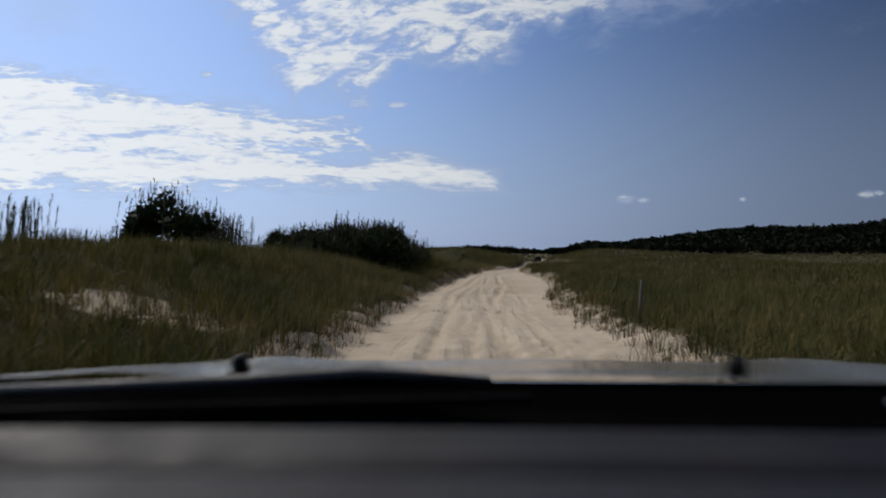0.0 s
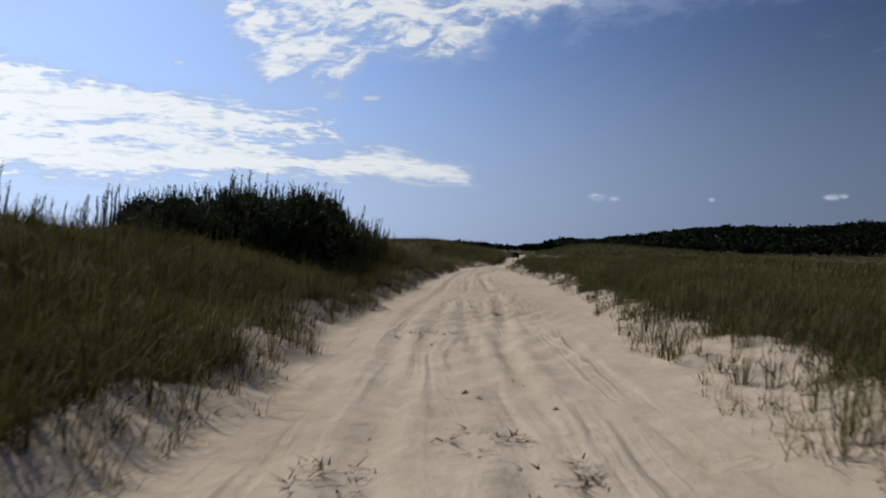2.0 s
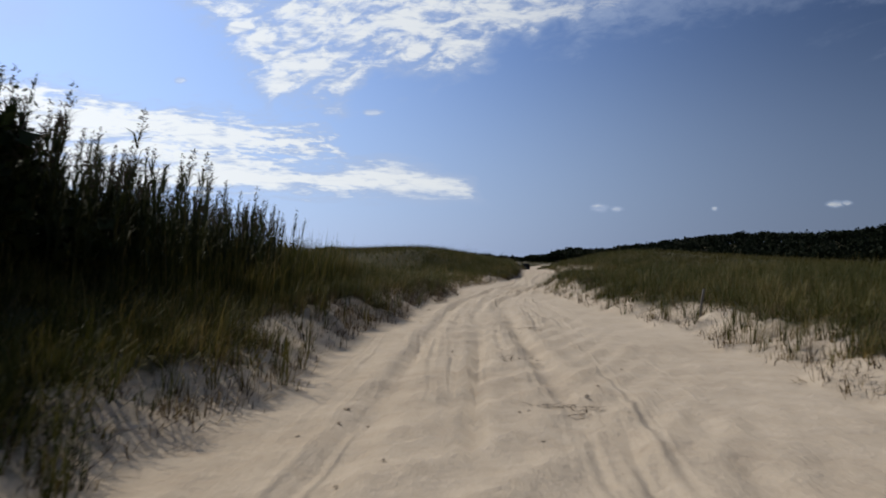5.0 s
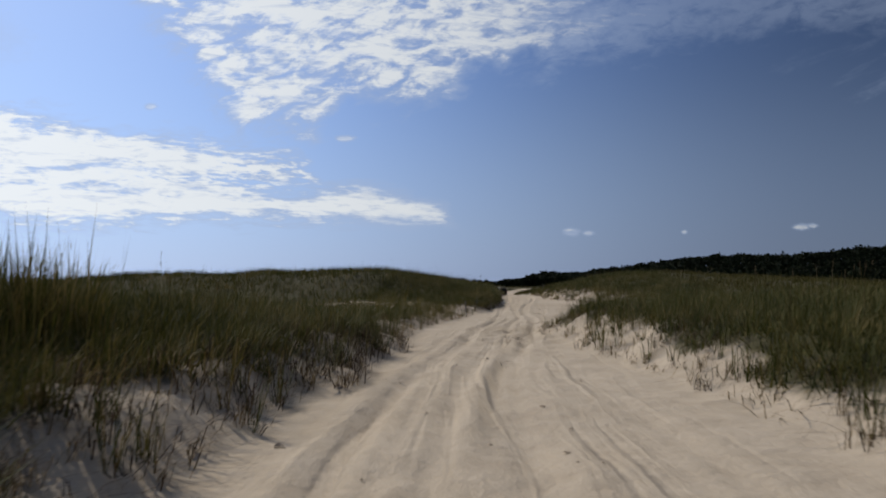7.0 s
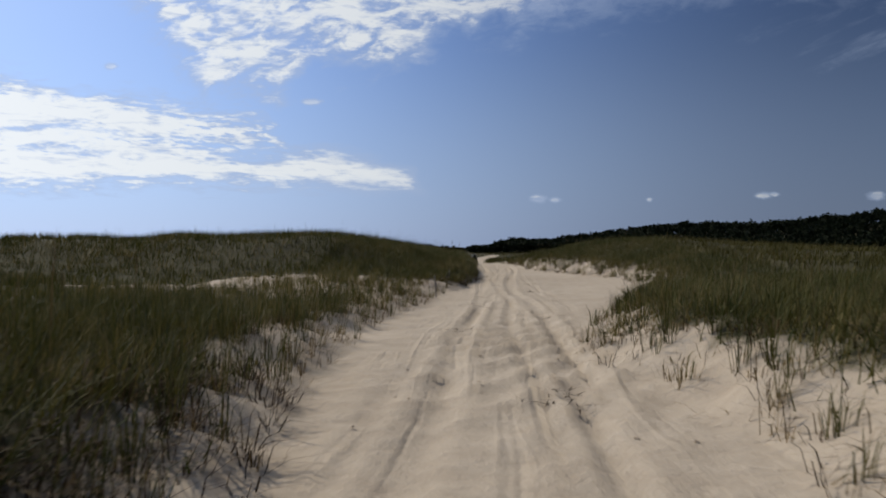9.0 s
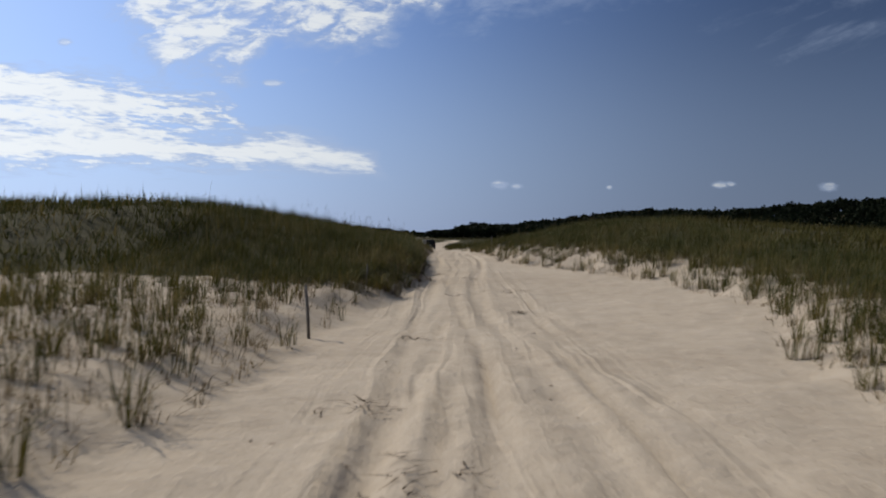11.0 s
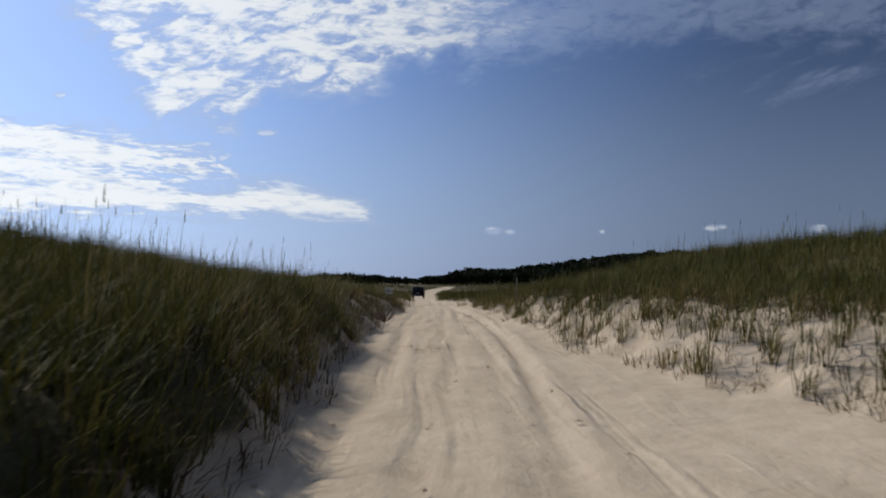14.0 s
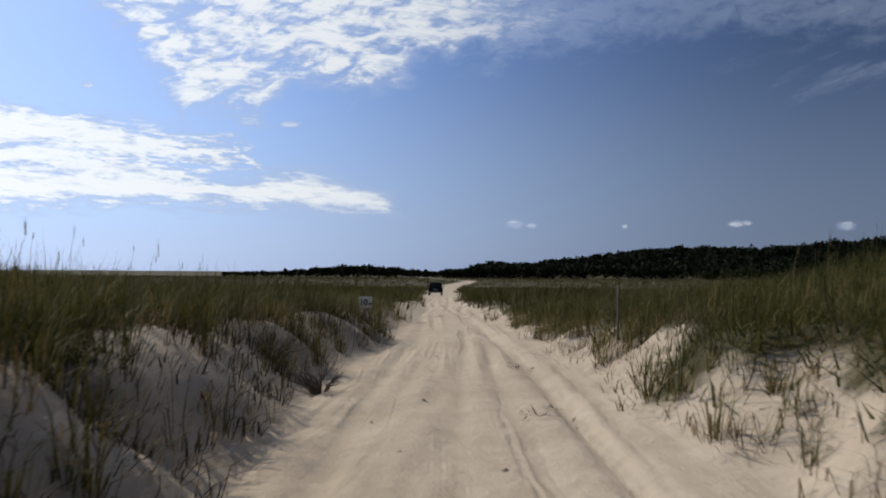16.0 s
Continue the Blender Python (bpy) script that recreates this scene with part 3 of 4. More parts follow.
def tube(bm, pts, radii, seg=7):
    """A tapered round stem through the points."""
    rings = []
    for i, p in enumerate(pts):
        p = Vector(p)
        d = (Vector(pts[min(i + 1, len(pts) - 1)]) - Vector(pts[max(i - 1, 0)])).normalized()
        q = d.to_track_quat("Z", "Y")
        rings.append([bm.verts.new(p + q @ Vector((radii[i] * math.cos(2 * math.pi * k / seg), radii[i] * math.sin(2 * math.pi * k / seg), 0))) for k in range(seg)])
    for a, b in zip(rings, rings[1:]):
        for k in range(seg):
            bm.faces.new((a[k], a[(k + 1) % seg], b[(k + 1) % seg], b[k]))
    bm.faces.new(rings[0][::-1])
    bm.faces.new(rings[-1])
    return bm


def slab(bm, size, m=Matrix(), bevel=0.0, seg=2):
    """A box of that size, its edges rounded."""
    v = bmesh.ops.create_cube(bm, size=1.0)["verts"]
    bmesh.ops.transform(bm, matrix=Matrix.Diagonal((*size, 1)), verts=v)
    if bevel:
        es = list({e for q in v for e in q.link_edges})
        r = bmesh.ops.bevel(bm, geom=es, offset=bevel, segments=seg, profile=.5, affect="EDGES")
        v = list({q for f in r["faces"] for q in f.verts} | {q for q in v if q.is_valid})
    bmesh.ops.transform(bm, matrix=m, verts=v)
    return v


def leaf_cloud(name, centres, sizes, mat, parent, rng, slim=.45):
    """Many small pointed leaves, each a bent pair of triangles."""
    n = len(centres)
    d = rng.randn(n, 3)
    d[:, 2] = np.abs(d[:, 2]) * .8
    d /= np.linalg.norm(d, axis=1)[:, None]
    s = np.cross(d, rng.randn(n, 3))
    s /= np.linalg.norm(s, axis=1)[:, None] + 1e-9
    L = sizes[:, None]
    a, b = centres, centres + d * L
    m1, m2 = centres + d * L * .5 + s * L * slim / 2, centres + d * L * .45 - s * L * slim / 2
    co = np.stack([a, m1, b, m2], 1).reshape(-1, 3)
    me = bpy.data.meshes.new(name)
    fill(me, co, np.arange(n)[:, None] * 4 + np.array([[0, 1, 2, 3]]))
    me.materials.append(mat)
    ob = new(name, me)
    if parent:
        ob.parent = parent
    return ob


# ---------------------------------------------------------------- far woods
def build_woods():
    rng = np.random.RandomState(11)
    cen, siz = [], []
    for k in range(2800):
        b = rng.uniform(8, 52) if k < 2450 else rng.uniform(-6, 12)
        dist = rng.uniform(500, 640)
        x, y = 5 + dist * math.sin(radians(b)), 66 + dist * math.cos(radians(b))
        z = float(land(x, y, False))
        h = min(6.6, max(2.0, float(wood_top(b)) + 2.8)) * rng.uniform(.78, 1.12) * (.9 + .25 * float(lump(b, 0, .7, 71)))
        r = max(h * rng.uniform(.34, .48), 1.2)
        # a crown of a few rounded clumps
        m = 9
        lobes = rng.randn(5, 3) * np.array([r * .45, r * .45, h * .10]) + np.array([0, 0, h * .70])
        q = rng.randn(5, m, 3)
        q /= np.linalg.norm(q, axis=2)[:, :, None]
        q *= rng.rand(5, m, 1) ** .35 * np.array([r * .62, r * .62, h * .24])
        skirt = rng.randn(9, 3) * np.array([r * .5, r * .5, h * .13]) + np.array([0, 0, h * .3])
        pts = np.concatenate([(lobes[:, None] + q).reshape(-1, 3), skirt])
        cen.append(np.array([x, y, z]) + pts)
        siz.append(rng.uniform(1.2, 2.3, len(pts)) * min(1, h / 4))
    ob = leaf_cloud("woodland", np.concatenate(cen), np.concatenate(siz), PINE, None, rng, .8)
    tagged(ob, "dark distant woodland on a low hill beyond the meadow", "woodland", kind="stuff")


build_woods()


# ---------------------------------------------------------------- shrubs and reeds
def ground_at(x, y):
    return float(land(np.array([x]), np.array([y]))[0])


def shrub(wide, tall, seed):
    """A dense dark shrub, wider than high, bristling with upright leafy shoots."""
    rng = np.random.RandomState(seed)
    root = new("shrub")
    for k in range(5):
        a = k * 1.3 + rng.rand()
        r = wide * .25
        bm = bmesh.new()
        tube(bm, [(0.05 * math.cos(a), 0.05 * math.sin(a), -.1), (r * .5 * math.cos(a), r * .5 * math.sin(a), tall * .35),
                  (r * math.cos(a + .3), r * math.sin(a + .3), tall * .75)], [.035, .024, .008], 6)
        part("stem", bm, BARK, root)
    lumps = []
    for k in range(26):
        a, r = rng.rand() * 6.283, wide * .42 * math.sqrt(rng.rand())
        hgt = tall * (.15 + .60 * rng.rand()) * (1 - .55 * (r / (wide * .5)) ** 2)
        lumps.append((r * math.cos(a), r * math.sin(a), hgt, wide * rng.uniform(.13, .20)))

    def within(count, fill_to, drop):
        out = []
        for x, y, z, r in lumps:
            q = rng.randn(count, 3)
            q *= (fill_to * r * rng.rand(count) ** .42 / np.linalg.norm(q, axis=1))[:, None]
            out.append(q + np.array([x, y, z - drop]))
        out = np.concatenate(out)
        return out[out[:, 2] > .02]

    cen = within(230, 1.0, 0)
    leaf_cloud("crown", cen, rng.uniform(.045, .09, len(cen)), SHRUB, root, rng, .55)["kind"] = "stuff"
    core = within(95, .8, .08)
    leaf_cloud("inner_foliage", core, rng.uniform(.13, .24, len(core)), SHRUB, root, rng, .9)["kind"] = "stuff"
    # upright shoots, each a spike of small leaves that point up
    base = []
    for k in range(150):
        x, y, z, r = lumps[rng.randint(len(lumps))]
        foot = np.array([x + rng.randn() * r * .45, y + rng.randn() * r * .45, z + r * .55])
        L = rng.uniform(.16, .42)
        t = np.linspace(0, 1, 13)[:, None]
        base.append(foot + t * np.array([rng.uniform(-.02, .12), rng.randn() * .05, L]) + rng.randn(13, 3) * .008)
    base = np.concatenate(base)
    n, co = len(base), []
    blades(co, base, rng.uniform(.07, .15, n), rng.uniform(.012, .022, n), rng.uniform(0, 6.283, n), rng.uniform(.35, .8, n), rng)
    me = bpy.data.meshes.new("shoot_foliage")
    i = np.arange(n)[:, None] * 5
    fill(me, co[0], i + np.array([[0, 1, 3, 2]]), i + np.array([[2, 3, 4]]))
    me.materials.append(SHRUB)
    ob = new("shoot_foliage", me)
    ob.parent, ob["kind"] = root, "stuff"
    return root


def reed_clump(count, tall, seed):
    """Tall reeds with drooping blades and feathery plumes."""
    rng = np.random.RandomState(seed)
    root = new("reed_clump")
    bases = []
    for k in range(count):
        a, r = rng.rand() * 6.283, .85 * math.sqrt(rng.rand())
        bx, by = r * math.cos(a), r * math.sin(a)
        h = tall * rng.uniform(.7, 1.05)
        lx, ly = rng.uniform(-.02, .22), rng.uniform(-.12, .12)
        pts = [(bx, by, -.1), (bx + lx * .3, by + ly * .3, h * .5), (bx + lx, by + ly, h)]
        bm = bmesh.new()
        tube(bm, pts, [.008, .007, .003], 5)
        part("stalk", bm, REED, root)
        n = 17
        f = rng.uniform(.18, .98, n)
        bases.append(np.stack([bx + lx * f, by + ly * f, h * f], -1))
        if rng.rand() < .8:
            m = 45
            t = rng.rand(m)
            cen = np.stack([bx + lx + .06 * t + rng.randn(m) * .028 * (1.1 - t), by + ly + rng.randn(m) * .028 * (1.1 - t), h - .03 + .30 * t], -1)
            leaf_cloud("plume", cen, rng.uniform(.035, .07, m), PLUME, root, rng, .35)["kind"] = "stuff"
    base = np.concatenate(bases)
    n, co = len(base), []
    blades(co, base, rng.uniform(.24, .50, n), rng.uniform(.022, .038, n), np.where(rng.rand(n) < .6, rng.randn(n) * .6, rng.uniform(0, 6.283, n)), rng.uniform(.5, 1.1, n), rng)
    me = bpy.data.meshes.new("foliage")
    i = np.arange(n)[:, None] * 5
    fill(me, co[0], i + np.array([[0, 1, 3, 2]]), i + np.array([[2, 3, 4]]))
    me.materials.append(REED)
    leaves = new("foliage", me)
    leaves.parent, leaves["kind"] = root, "stuff"
    return root


def build_bushes():
    rng = np.random.RandomState(21)
    kinds = [shrub(2.6, 2.0, 1), shrub(3.2, 1.8, 2), shrub(2.3, 1.7, 3), shrub(3.4, 2.4, 4)]
    tops = (2.0, 1.8, 1.7, 2.4)
    label = "dense dark green shrub on the grassy dune bank"
    # middle offset from the track, y, height of the top
    spots = [(-6.0, 42.0, 2.3), (-6.0, 44.0, 2.85), (-6.2, 46.2, 3.15), (-6.4, 48.5, 3.3), (-6.5, 50.8, 2.95), (-6.6, 53.0, 2.5), (-6.6, 55.2, 2.1),
             (-6.6, 57.4, 1.8), (-8.0, 43.4, 2.95), (-8.1, 45.8, 3.15), (-8.4, 48.3, 3.1), (-8.4, 50.9, 2.75), (-8.2, 53.5, 2.3),
             (-10.2, 46.4, 3.0), (-10.2, 50.0, 2.7), (-12.4, 47.6, 2.9), (-9.9, 43.4, 2.75), (-8.2, 41.0, 2.6)]
    for k, (u, y, top) in enumerate(spots):
        x = u + float(track_x(y))
        z = ground_at(x, y)
        j = k % 3
        s = max(.5, (top - z) / tops[j])
        ob = kinds[j] if k < 3 else copy_thing(kinds[j], Matrix())
        ob.matrix_basis = Matrix.Translation((x, y, z)) @ Matrix.Rotation(rng.rand() * 6.28, 4, "Z") @ Matrix.Diagonal((max(s, .8), max(s, .8), s, 1))
        tagged(ob, label, "shrub", "shrubs along the dune bank")
    x, y = -12.0, 34.5
    z = ground_at(x, y)
    lone = kinds[3]
    lone.matrix_basis = Matrix.Translation((x, y, z - .45)) @ Matrix.Diagonal((1.5, 1.5, (4.95 - z) / 2.4, 1))
    tagged(lone, "rounded dark shrub standing alone on the dune crest", "shrub", "shrubs along the dune bank")

    reeds = [reed_clump(12, 1.8, 5), reed_clump(10, 1.6, 6), reed_clump(14, 1.9, 7)]
    label = "clump of tall green reeds with feathery brown plumes"
    spots = []
    for k in range(22):
        # among the shrubs, their plumes just over the leaves
        y = rng.uniform(42, 54)
        spots.append((rng.uniform(-9.4, -6.2), y, np.interp(y, [42, 48.5, 54], [1.05, 1.36, 1.05]) * rng.uniform(.92, 1.04)))
    for k in range(34):
        y = rng.uniform(50, 59)
        spots.append((rng.uniform(-6.4, -4.5), y, rng.uniform(.96, 1.14) * (1.0 - .30 * (y - 50) / 9)))
    for k in range(34):
        # thin stand along the crest
        y = rng.uniform(31, 46)
        spots.append((-11.2 + (y - 31) * .30 + rng.uniform(-.9, .9), y, rng.uniform(.46, .62)))
    for k in range(10):
        # beside the lone shrub
        spots.append((rng.uniform(-12.4, -10.2), rng.uniform(33.4, 36), rng.uniform(.75, 1.05)))
    for k in range(5):
        spots.append((rng.uniform(-18.0, -14.6), rng.uniform(33.5, 36), rng.uniform(.6, .75)))
    for k in range(4):
        spots.append((rng.uniform(-13.2, -12.0), rng.uniform(21.5, 23), rng.uniform(.62, .78)))
    for k, (u, y, s) in enumerate(spots):
        x = u + float(track_x(y))
        j = k % 3
        ob = reeds[j] if k < 3 else copy_thing(reeds[j], Matrix())
        ob.matrix_basis = Matrix.Translation((x, y, ground_at(x, y))) @ Matrix.Rotation(rng.uniform(-.6, .6), 4, "Z") @ Matrix.Scale(s, 4)
        tagged(ob, label, "reeds", "reeds on the dune bank")


build_bushes()


# ---------------------------------------------------------------- stakes and the sign
def stake(x, y, tall, lean=(0, 0), thick=.028, label="thin weathered wooden stake standing in the dune grass"):
    bm = bmesh.new()
    z = ground_at(x, y)
    tube(bm, [(0, 0, -.25), (lean[0] * .45, lean[1] * .45, tall * .5), (lean[0], lean[1], tall - .012), (lean[0], lean[1], tall)],
         [thick, thick * .95, thick * .9, thick * .55], 8)
    ob = part("stake", bm, WOOD)
    ob.location = (x, y, z)
    return tagged(ob, label, "stake", "stakes along the track")


stake(3.78, 15.2, .84, (.05, 0))
stake(7.63, 56.6, .60, (.10, 0), .028)
stake(6.94, 94.74, .84, (-.06, 0), .026)
stake(8.27, 102.3, .58, (.03, 0), .02)
stake(17.97, 131.5, .85, (.0, 0), .018)


def dead_shrub(x, y, wide, tall, seed):
    """A leafless tangle of grey-brown twigs."""
    rng = np.random.RandomState(seed)
    root = new("dead_shrub")
    root.location = (x, y, ground_at(x, y))
    for k in range(26):
        a = rng.rand() * 6.283
        r = wide * .5 * rng.uniform(.4, 1)
        h = tall * rng.uniform(.4, 1) * (1.1 - .5 * r / wide)
        mid = (r * .5 * math.cos(a), r * .5 * math.sin(a), h * .65)
        bm = bmesh.new()
        tube(bm, [(0, 0, -.08), mid, (r * math.cos(a + .2), r * math.sin(a + .2), h)], [.011, .008, .003], 5)
        for j in range(3):
            b = a + rng.uniform(-1, 1)
            tube(bm, [mid, (mid[0] + .16 * math.cos(b), mid[1] + .16 * math.sin(b), mid[2] + rng.uniform(.02, .2))], [.005, .002], 4)
        part("twig", bm, BARK, root)
    return tagged(root, "leafless dark brown shrub on the bank beside the track", "shrub")


dead_shrub(13.54, 129.3, .8, .36, 31)
dead_shrub(12.94, 130.2, .9, .36, 32)


def build_clods():
    """Broken crusts and clods of damp sand thrown up along the wheel tracks."""
    rng = np.random.RandomState(41)
    co, faces = [], []
    for k in range(320):
        y = rng.uniform(6, 142)
        u = rng.choice([-.8, .85, .3]) + rng.randn() * .55
        x = u + float(track_x(y))
        r = rng.uniform(.010, .026) * (1.6 if rng.rand() < .08 else 1)
        m = Matrix.Translation((x, y, ground_at(x, y) + r * .2)) @ Matrix.Rotation(rng.rand() * 6.3, 4, "Z") @ Matrix.Diagonal((r * rng.uniform(.8, 2.0), r, r * rng.uniform(.45, .8), 1))
        base = [Vector(v) for v in ((1, 0, 0), (0, 1, 0), (-1, 0, 0), (0, -1, 0), (.2, .1, 1), (.7, .7, -.1), (-.7, .6, .1), (-.6, -.7, 0), (.6, -.7, .1))]
        n0 = len(co)
        co += [m @ (v + Vector(rng.uniform(-.25, .25, 3))) for v in base]
        ring = [0, 5, 1, 6, 2, 7, 3, 8]
        faces += [(n0 + ring[j], n0 + ring[(j + 1) % 8], n0 + 4) for j in range(8)]
    me = bpy.data.meshes.new("sand_clods")
    me.from_pydata([tuple(v) for v in co], [], faces)
    me.materials.append(plain("damp_sand", (.26, .20, .135), .95, vary=.4, scale=3, grain=40))
    tagged(new("sand_clods", me), "small clods of darker sand along the wheel tracks", "sand", kind="stuff")


build_clods()


def build_sign(x, y):
    z = ground_at(x, y)
    root = new("speed_sign")
    root.location = (x, y, z)
    mid = -.07 - z            # the board's middle over the ground
    root.rotation_euler = (0, 0, radians(-6))
    bm = bmesh.new()
    slab(bm, (.045, .045, mid + .45), Matrix.Translation((0, .03, mid / 2 - .08)), .006)
    part("post", bm, WOOD, root)
    bm = bmesh.new()
    slab(bm, (.28, .012, .24), Matrix.Translation((0, 0, mid)), .004)
    part("board", bm, plain("sign_white", (.50, .46, .38), .7, vary=.12, scale=4), root, "white painted board")
    dark = plain("sign_black", (.02, .02, .02), .6)
    cu = bpy.data.curves.new("numerals", "FONT")
    cu.offset = .007
    cu.body, cu.size, cu.extrude, cu.align_x, cu.align_y = "10", .17, .002, "CENTER", "CENTER"
    tmp = new("numerals_tmp", cu)
    me = bpy.data.meshes.new_from_object(tmp.evaluated_get(bpy.context.evaluated_depsgraph_get()))
    bpy.data.objects.remove(tmp)
    me.materials.append(dark)
    t = new("numerals", me)
    t.parent, t.location, t.rotation_euler = root, (-.045, -.009, mid), (radians(90), 0, 0)
    bm = bmesh.new()
    slab(bm, (.075, .004, .03), Matrix.Translation((.09, -.008, mid - .03)))
    part("small_lettering", bm, dark, root)
    tagged(root, "white speed limit sign on a low wooden post among grass", "sign")


build_sign(14.37, 137.0)


# ---------------------------------------------------------------- the vehicle ahead
def loft(bm, rings):
    """Skin a row of closed rings of equal length."""
    vs = [[bm.verts.new(p) for p in r] for r in rings]
    m = len(vs[0])
    for a, b in zip(vs, vs[1:]):
        for k in range(m):
            bm.faces.new((a[k], a[(k + 1) % m], b[(k + 1) % m], b[k]))
    bm.faces.new(vs[0][::-1])
    bm.faces.new(vs[-1])
    return bm


def box_ring(y, half, lo, hi, r, tuck=0.0):
    """A rounded upright section of a car body at y, narrower at the top by tuck."""
    pts = []
    for sx, z, s in ((1, lo, 0), (1, hi, 1), (-1, hi, 1), (-1, lo, 0)):
        w = half - (tuck if s else 0)
        cx, cz = sx * (w - r), z + (r if z == lo else -r)
        a0 = {(1, 0): -90, (1, 1): 0, (-1, 1): 90, (-1, 0): 180}[(sx, s)]
        for k in range(4):
            a = radians(a0 + 30 * k)
            pts.append((cx + r * math.cos(a), y, cz + r * math.sin(a)))
    return pts


PAINT = plain("dark_paint", (.004, .004, .0045), .60, vary=.2)
PAINT.node_tree.nodes["Principled BSDF"].inputs["Specular IOR Level"].default_value = 0.08
BLACK = plain("black_plastic", (.012, .012, .013), .55, vary=.25, bump=.002, grain=300)
RUBBER = plain("rubber", (.018, .018, .018), .9, vary=.3)
DARKGLASS = plain("tinted_window", (.004, .005, .006), .35, vary=.1)
DARKGLASS.node_tree.nodes["Principled BSDF"].inputs["Specular IOR Level"].default_value = 0.2
LAMP = plain("red_lamp", (.22, .012, .010), .25, vary=.1)
STEEL = plain("grey_metal", (.35, .35, .36), .4, .9, vary=.15)


def wheel(parent, x, y, r, w):
    hub = new("wheel")
    hub.parent, hub.location = parent, (x, y, r)
    bm = bmesh.new()
    prof = [(r * .62, -w / 2), (r * .93, -w / 2), (r, -w * .36), (r, w * .36), (r * .93, w / 2), (r * .62, w / 2)]
    loft_ring = []
    for k in range(24):
        a = 2 * math.pi * k / 24
        loft_ring.append([bm.verts.new((q, p * math.cos(a), p * math.sin(a))) for p, q in prof])
    for k in range(24):
        a, b = loft_ring[k], loft_ring[(k + 1) % 24]
        for j in range(len(prof)):
            bm.faces.new((a[j], b[j], b[(j + 1) % len(prof)], a[(j + 1) % len(prof)]))
    part("tyre", bm, RUBBER, hub)
    bm = bmesh.new()
    for sx in (-1, 1):
        bmesh.ops.create_cone(bm, cap_ends=True, segments=20, radius1=r * .62, radius2=r * .5, depth=w * .4,
                              matrix=Matrix.Translation((sx * w * .22, 0, 0)) @ Matrix.Rotation(sx * math.pi / 2, 4, "Y"))
    part("rim", bm, STEEL, hub)


def build_suv(x, y, turn):
    z = ground_at(x, y)
    root = new("suv")
    root.location, root.rotation_euler = (x, y, z - .03), (0, 0, radians(turn))
    bm = bmesh.new()
    loft(bm, [box_ring(-2.25, .84, .55, 1.02, .10), box_ring(-2.15, .93, .42, 1.10, .12), box_ring(-.6, .95, .40, 1.12, .12),
              box_ring(1.0, .95, .40, 1.10, .12), box_ring(2.0, .92, .42, 1.04, .14), box_ring(2.25, .80, .50, .92, .12)])
    part("body", bm, PAINT, root)
    bm = bmesh.new()
    loft(bm, [box_ring(-2.10, .86, 1.0, 1.10, .04, .02), box_ring(-1.98, .86, 1.0, 1.72, .10, .12), box_ring(-1.5, .88, 1.0, 1.80, .12, .16),
              box_ring(.0, .88, 1.0, 1.80, .12, .16), box_ring(.5, .87, 1.0, 1.70, .12, .16), box_ring(1.1, .85, 1.0, 1.12, .05, .02)])
    part("cabin", bm, PAINT, root)
    bm = bmesh.new()
    slab(bm, (1.30, .02, .40), Matrix.Translation((0, -2.075, 1.40)) @ Matrix.Rotation(radians(-9), 4, "X"), .03)
    part("rear_window", bm, DARKGLASS, root)
    for s in (-1, 1):
        bm = bmesh.new()
        slab(bm, (.02, 2.0, .38), Matrix.Translation((s * .845, -.75, 1.40)) @ Matrix.Rotation(s * radians(-8), 4, "Y"), .03)
        part("side_window", bm, DARKGLASS, root)
        bm = bmesh.new()
        slab(bm, (.13, .05, .34), Matrix.Translation((s * .82, -2.20, .92)), .015)
        part("tail_lamp", bm, LAMP, root)
        bm = bmesh.new()
        slab(bm, (.18, .10, .15), Matrix.Translation((s * 1.03, .75, 1.18)), .03)
        part("mirror", bm, BLACK, root)
        bm = bmesh.new()
        tube(bm, [(s * .68, -1.7, 1.80), (s * .68, -1.6, 1.86), (s * .68, .1, 1.86), (s * .68, .2, 1.80)], [.018] * 4, 6)
        part("roof_rail", bm, BLACK, root)
    bm = bmesh.new()
    slab(bm, (1.80, .16, .24), Matrix.Translation((0, -2.27, .52)), .05)
    part("bumper", bm, BLACK, root)
    bm = bmesh.new()
    slab(bm, (.50, .015, .12), Matrix.Translation((0, -2.27, .82)), .004)
    part("number_plate", bm, plain("plate", (.16, .16, .16), .6), root)
    for sx in (-.80, .80):
        for sy in (-1.35, 1.40):
            wheel(root, sx, sy, .37, .24)
    tagged(root, "dark sport utility vehicle standing on the sand track", "car")


build_suv(26.95, 223.0, -8)


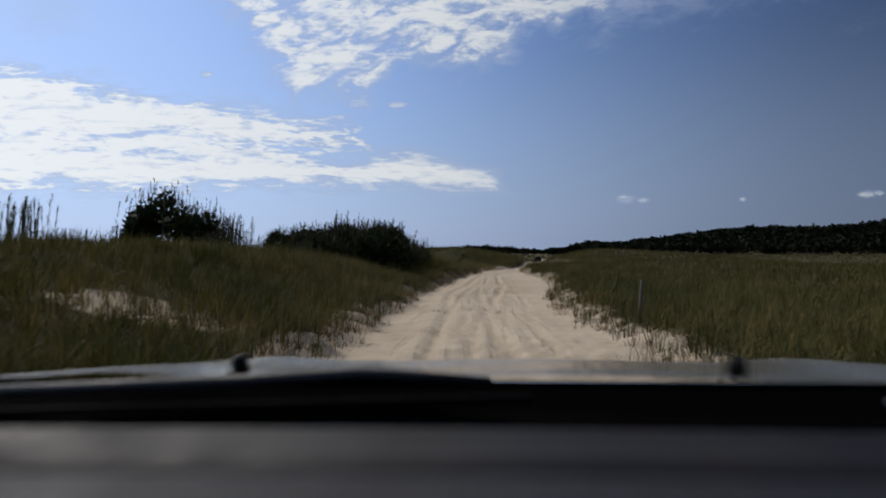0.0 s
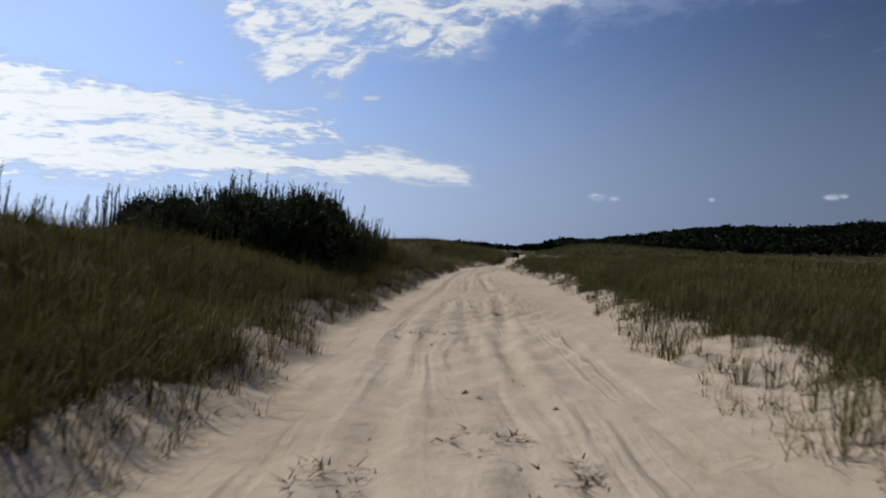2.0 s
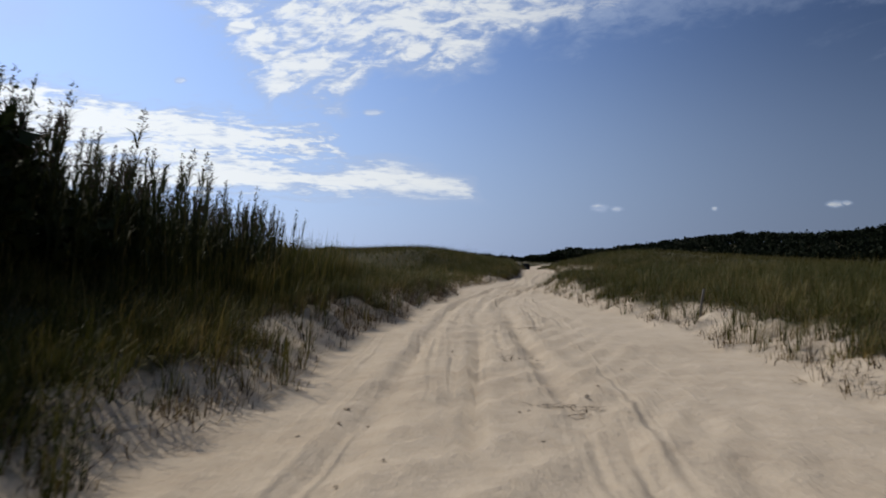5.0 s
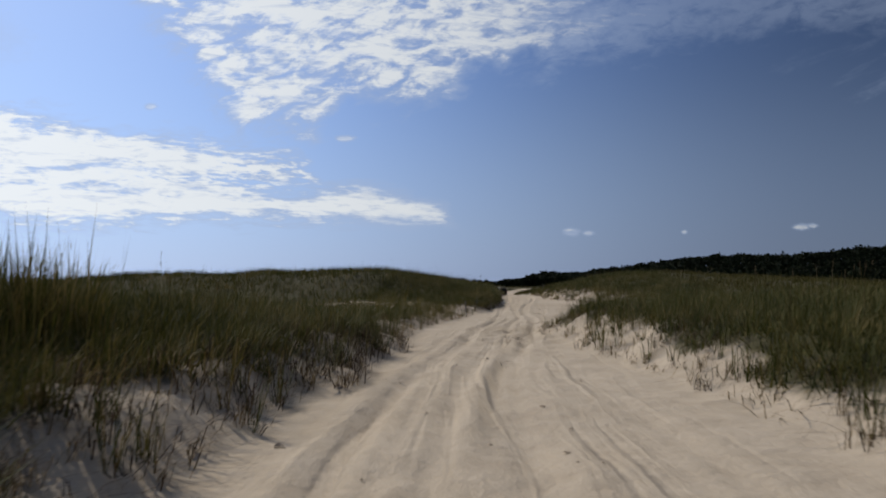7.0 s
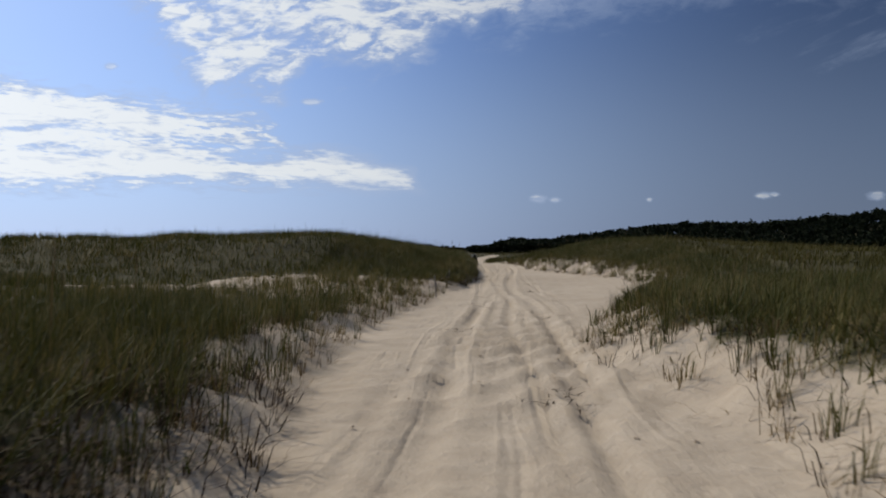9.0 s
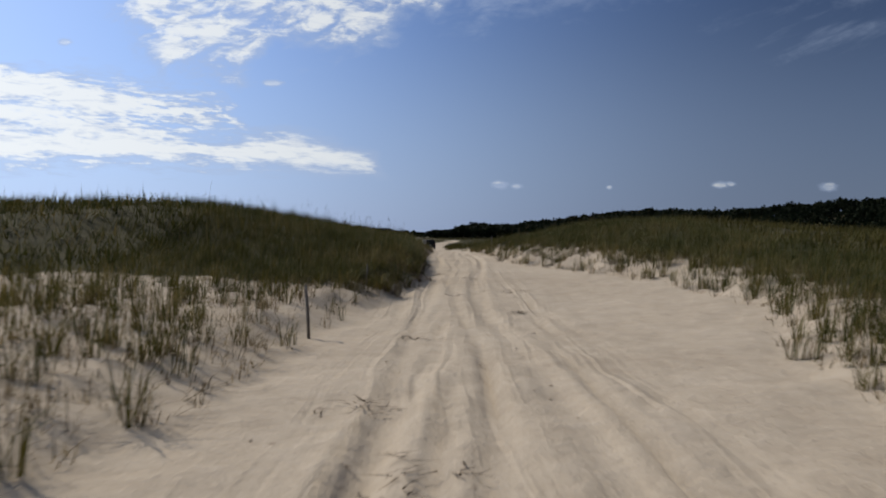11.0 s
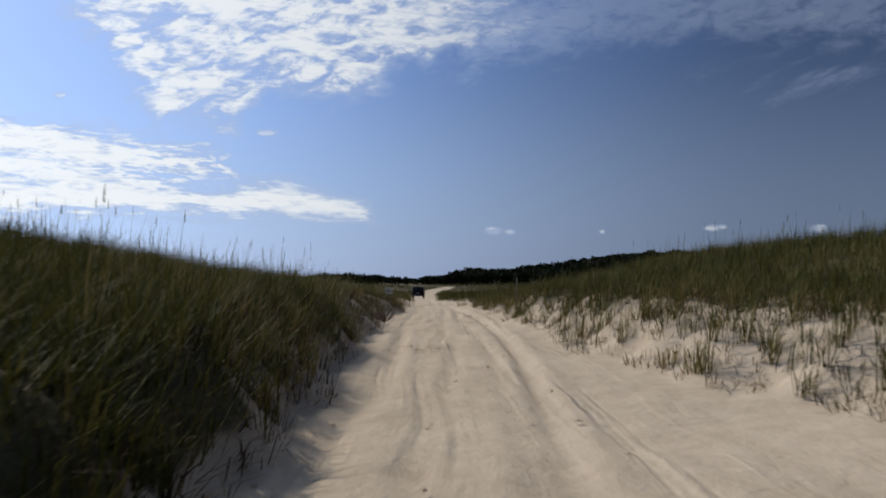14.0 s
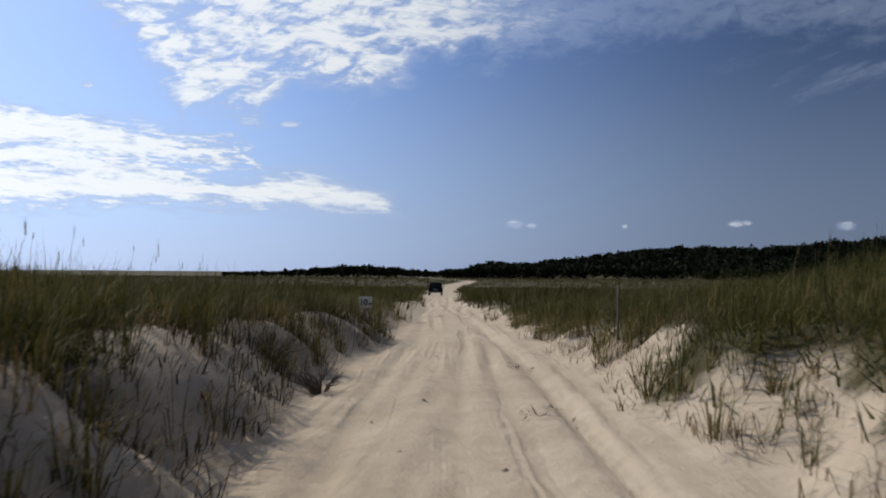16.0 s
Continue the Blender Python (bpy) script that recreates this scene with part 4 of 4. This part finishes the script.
# ---------------------------------------------------------------- the car that the view sets out from
def build_own_car():
    """Front half of a silver-grey car: dashboard, cowl, wiper and bonnet."""
    root = new("car")
    root.location, root.rotation_euler = (0.1, 0.0, 0.0), (0, 0, radians(-3.4))
    silver = plain("silver_paint", (.50, .51, .51), .18, .7, vary=.06, scale=2, coat=.6)
    dash = plain("dashboard_vinyl", (.016, .015, .019), .62, vary=.3, scale=9, bump=.0006, grain=160)

    def matt(m):
        m.node_tree.nodes["Principled BSDF"].inputs["Specular IOR Level"].default_value = .04
        return m

    def deck(xs, ys, f):
        bm = bmesh.new()
        grid = [[bm.verts.new((x, y, f(x, y))) for x in xs] for y in ys]
        for a, b in zip(grid, grid[1:]):
            for k in range(len(xs) - 1):
                bm.faces.new((a[k], a[k + 1], b[k + 1], b[k]))
        bmesh.ops.solidify(bm, geom=bm.faces[:], thickness=.03)
        return bm

    lin = lambda a, b, n: [a + (b - a) * k / (n - 1) for k in range(n)]
    # bonnet with a raised middle and shoulders
    def bonnet(x, y):
        z = 1.236 - .112 * (y - .98) - .012 * (x / .9) ** 2 - .25 * max(0, y - 1.80) ** 2
        return z + .014 * math.exp(-((abs(x) - .60) / .12) ** 2) + .006 * math.exp(-(x / .25) ** 2)
    part("bonnet", deck(lin(-.95, .95, 41), lin(.98, 1.95, 24), bonnet), silver, root, "silver painted bonnet")
    def cowl(x, y):
        return 1.195 + .042 * max(0, (y - .93) / .045)
    part("cowl", deck(lin(-.90, .90, 31), lin(.695, .975, 29), cowl), matt(plain("cowl_plastic", (.003, .003, .003), .9, vary=.2)), root)
    def top(x, y):
        z = 1.239 + .008 * math.exp(-((y - .665) / .02) ** 2) - .30 * max(0, .30 - y) - .006 * (x / .8) ** 2
        return z - .020 * math.exp(-((y - .585) / .016) ** 2)
    part("dashboard", deck(lin(-.86, .86, 31), lin(.14, .69, 60), top), dash, root, "dark grained vinyl dashboard top")
    wiper = new("wiper")
    wiper.parent = root
    bm = bmesh.new()
    tube(bm, [(-.80, .93, 1.224), (-.40, .955, 1.238), (-.26, .965, 1.247), (-.10, .955, 1.240)], [.007, .009, .009, .005], 7)
    part("arm", bm, BLACK, wiper)
    bm = bmesh.new()
    slab(bm, (.80, .012, .012), Matrix.Translation((-.45, .915, 1.212)) @ Matrix.Rotation(radians(-2), 4, "Y"), .004)
    part("blade", bm, matt(plain("wiper_rubber", (.004, .004, .004), .9)), wiper)
    wiper = new("wiper")
    wiper.parent = root
    bm = bmesh.new()
    tube(bm, [(.36, .90, 1.222), (.44, .92, 1.234), (.60, .925, 1.236), (.86, .90, 1.226)], [.006, .010, .010, .007], 7)
    part("arm", bm, BLACK, wiper)
    bm = bmesh.new()
    bmesh.ops.create_uvsphere(bm, u_segments=14, v_segments=8, radius=.016, matrix=Matrix.Translation((.37, .90, 1.222)) @ Matrix.Diagonal((1.3, 1, .8, 1)))
    part("pivot_cap", bm, BLACK, wiper)
    for s in (-.462, .245):
        bm = bmesh.new()
        bmesh.ops.create_uvsphere(bm, u_segments=14, v_segments=8, radius=.0155,
                                  matrix=Matrix.Translation((s, 1.12, bonnet(s, 1.12) + .010)) @ Matrix.Diagonal((1, 1.2, 1.2, 1)))
        part("washer_nozzle", bm, matt(plain("nozzle_plastic", (.005, .005, .005), .5)), root)
    for s in (-1, 1):
        bm = bmesh.new()
        loft(bm, [[(s * p[0], p[1], p[2]) for p in q] for q in ([(.80, .2, .35), (.92, .2, .45), (.92, .2, 1.05), (.86, .2, 1.17), (.80, .2, 1.17)],
                  [(.80, 1.0, .72), (.94, 1.0, .80), (.94, 1.0, 1.05), (.88, 1.0, 1.185), (.80, 1.0, 1.185)],
                  [(.80, 1.85, .72), (.90, 1.85, .78), (.90, 1.85, .98), (.84, 1.85, 1.09), (.80, 1.85, 1.09)])])
        part("fender", bm, silver, root)
        wheel(root, s * .80, 1.30, .39, .24)
    bm = bmesh.new()
    slab(bm, (1.76, .16, .62), Matrix.Translation((0, 1.96, .76)), .06)
    part("front_panel", bm, silver, root)
    bm = bmesh.new()
    slab(bm, (1.56, .9, .30), Matrix.Translation((0, .62, .50)), .04)
    part("underbody", bm, BLACK, root)
    tagged(root, "silver car front with black wiper and dark dashboard on the sand", "car")


build_own_car()
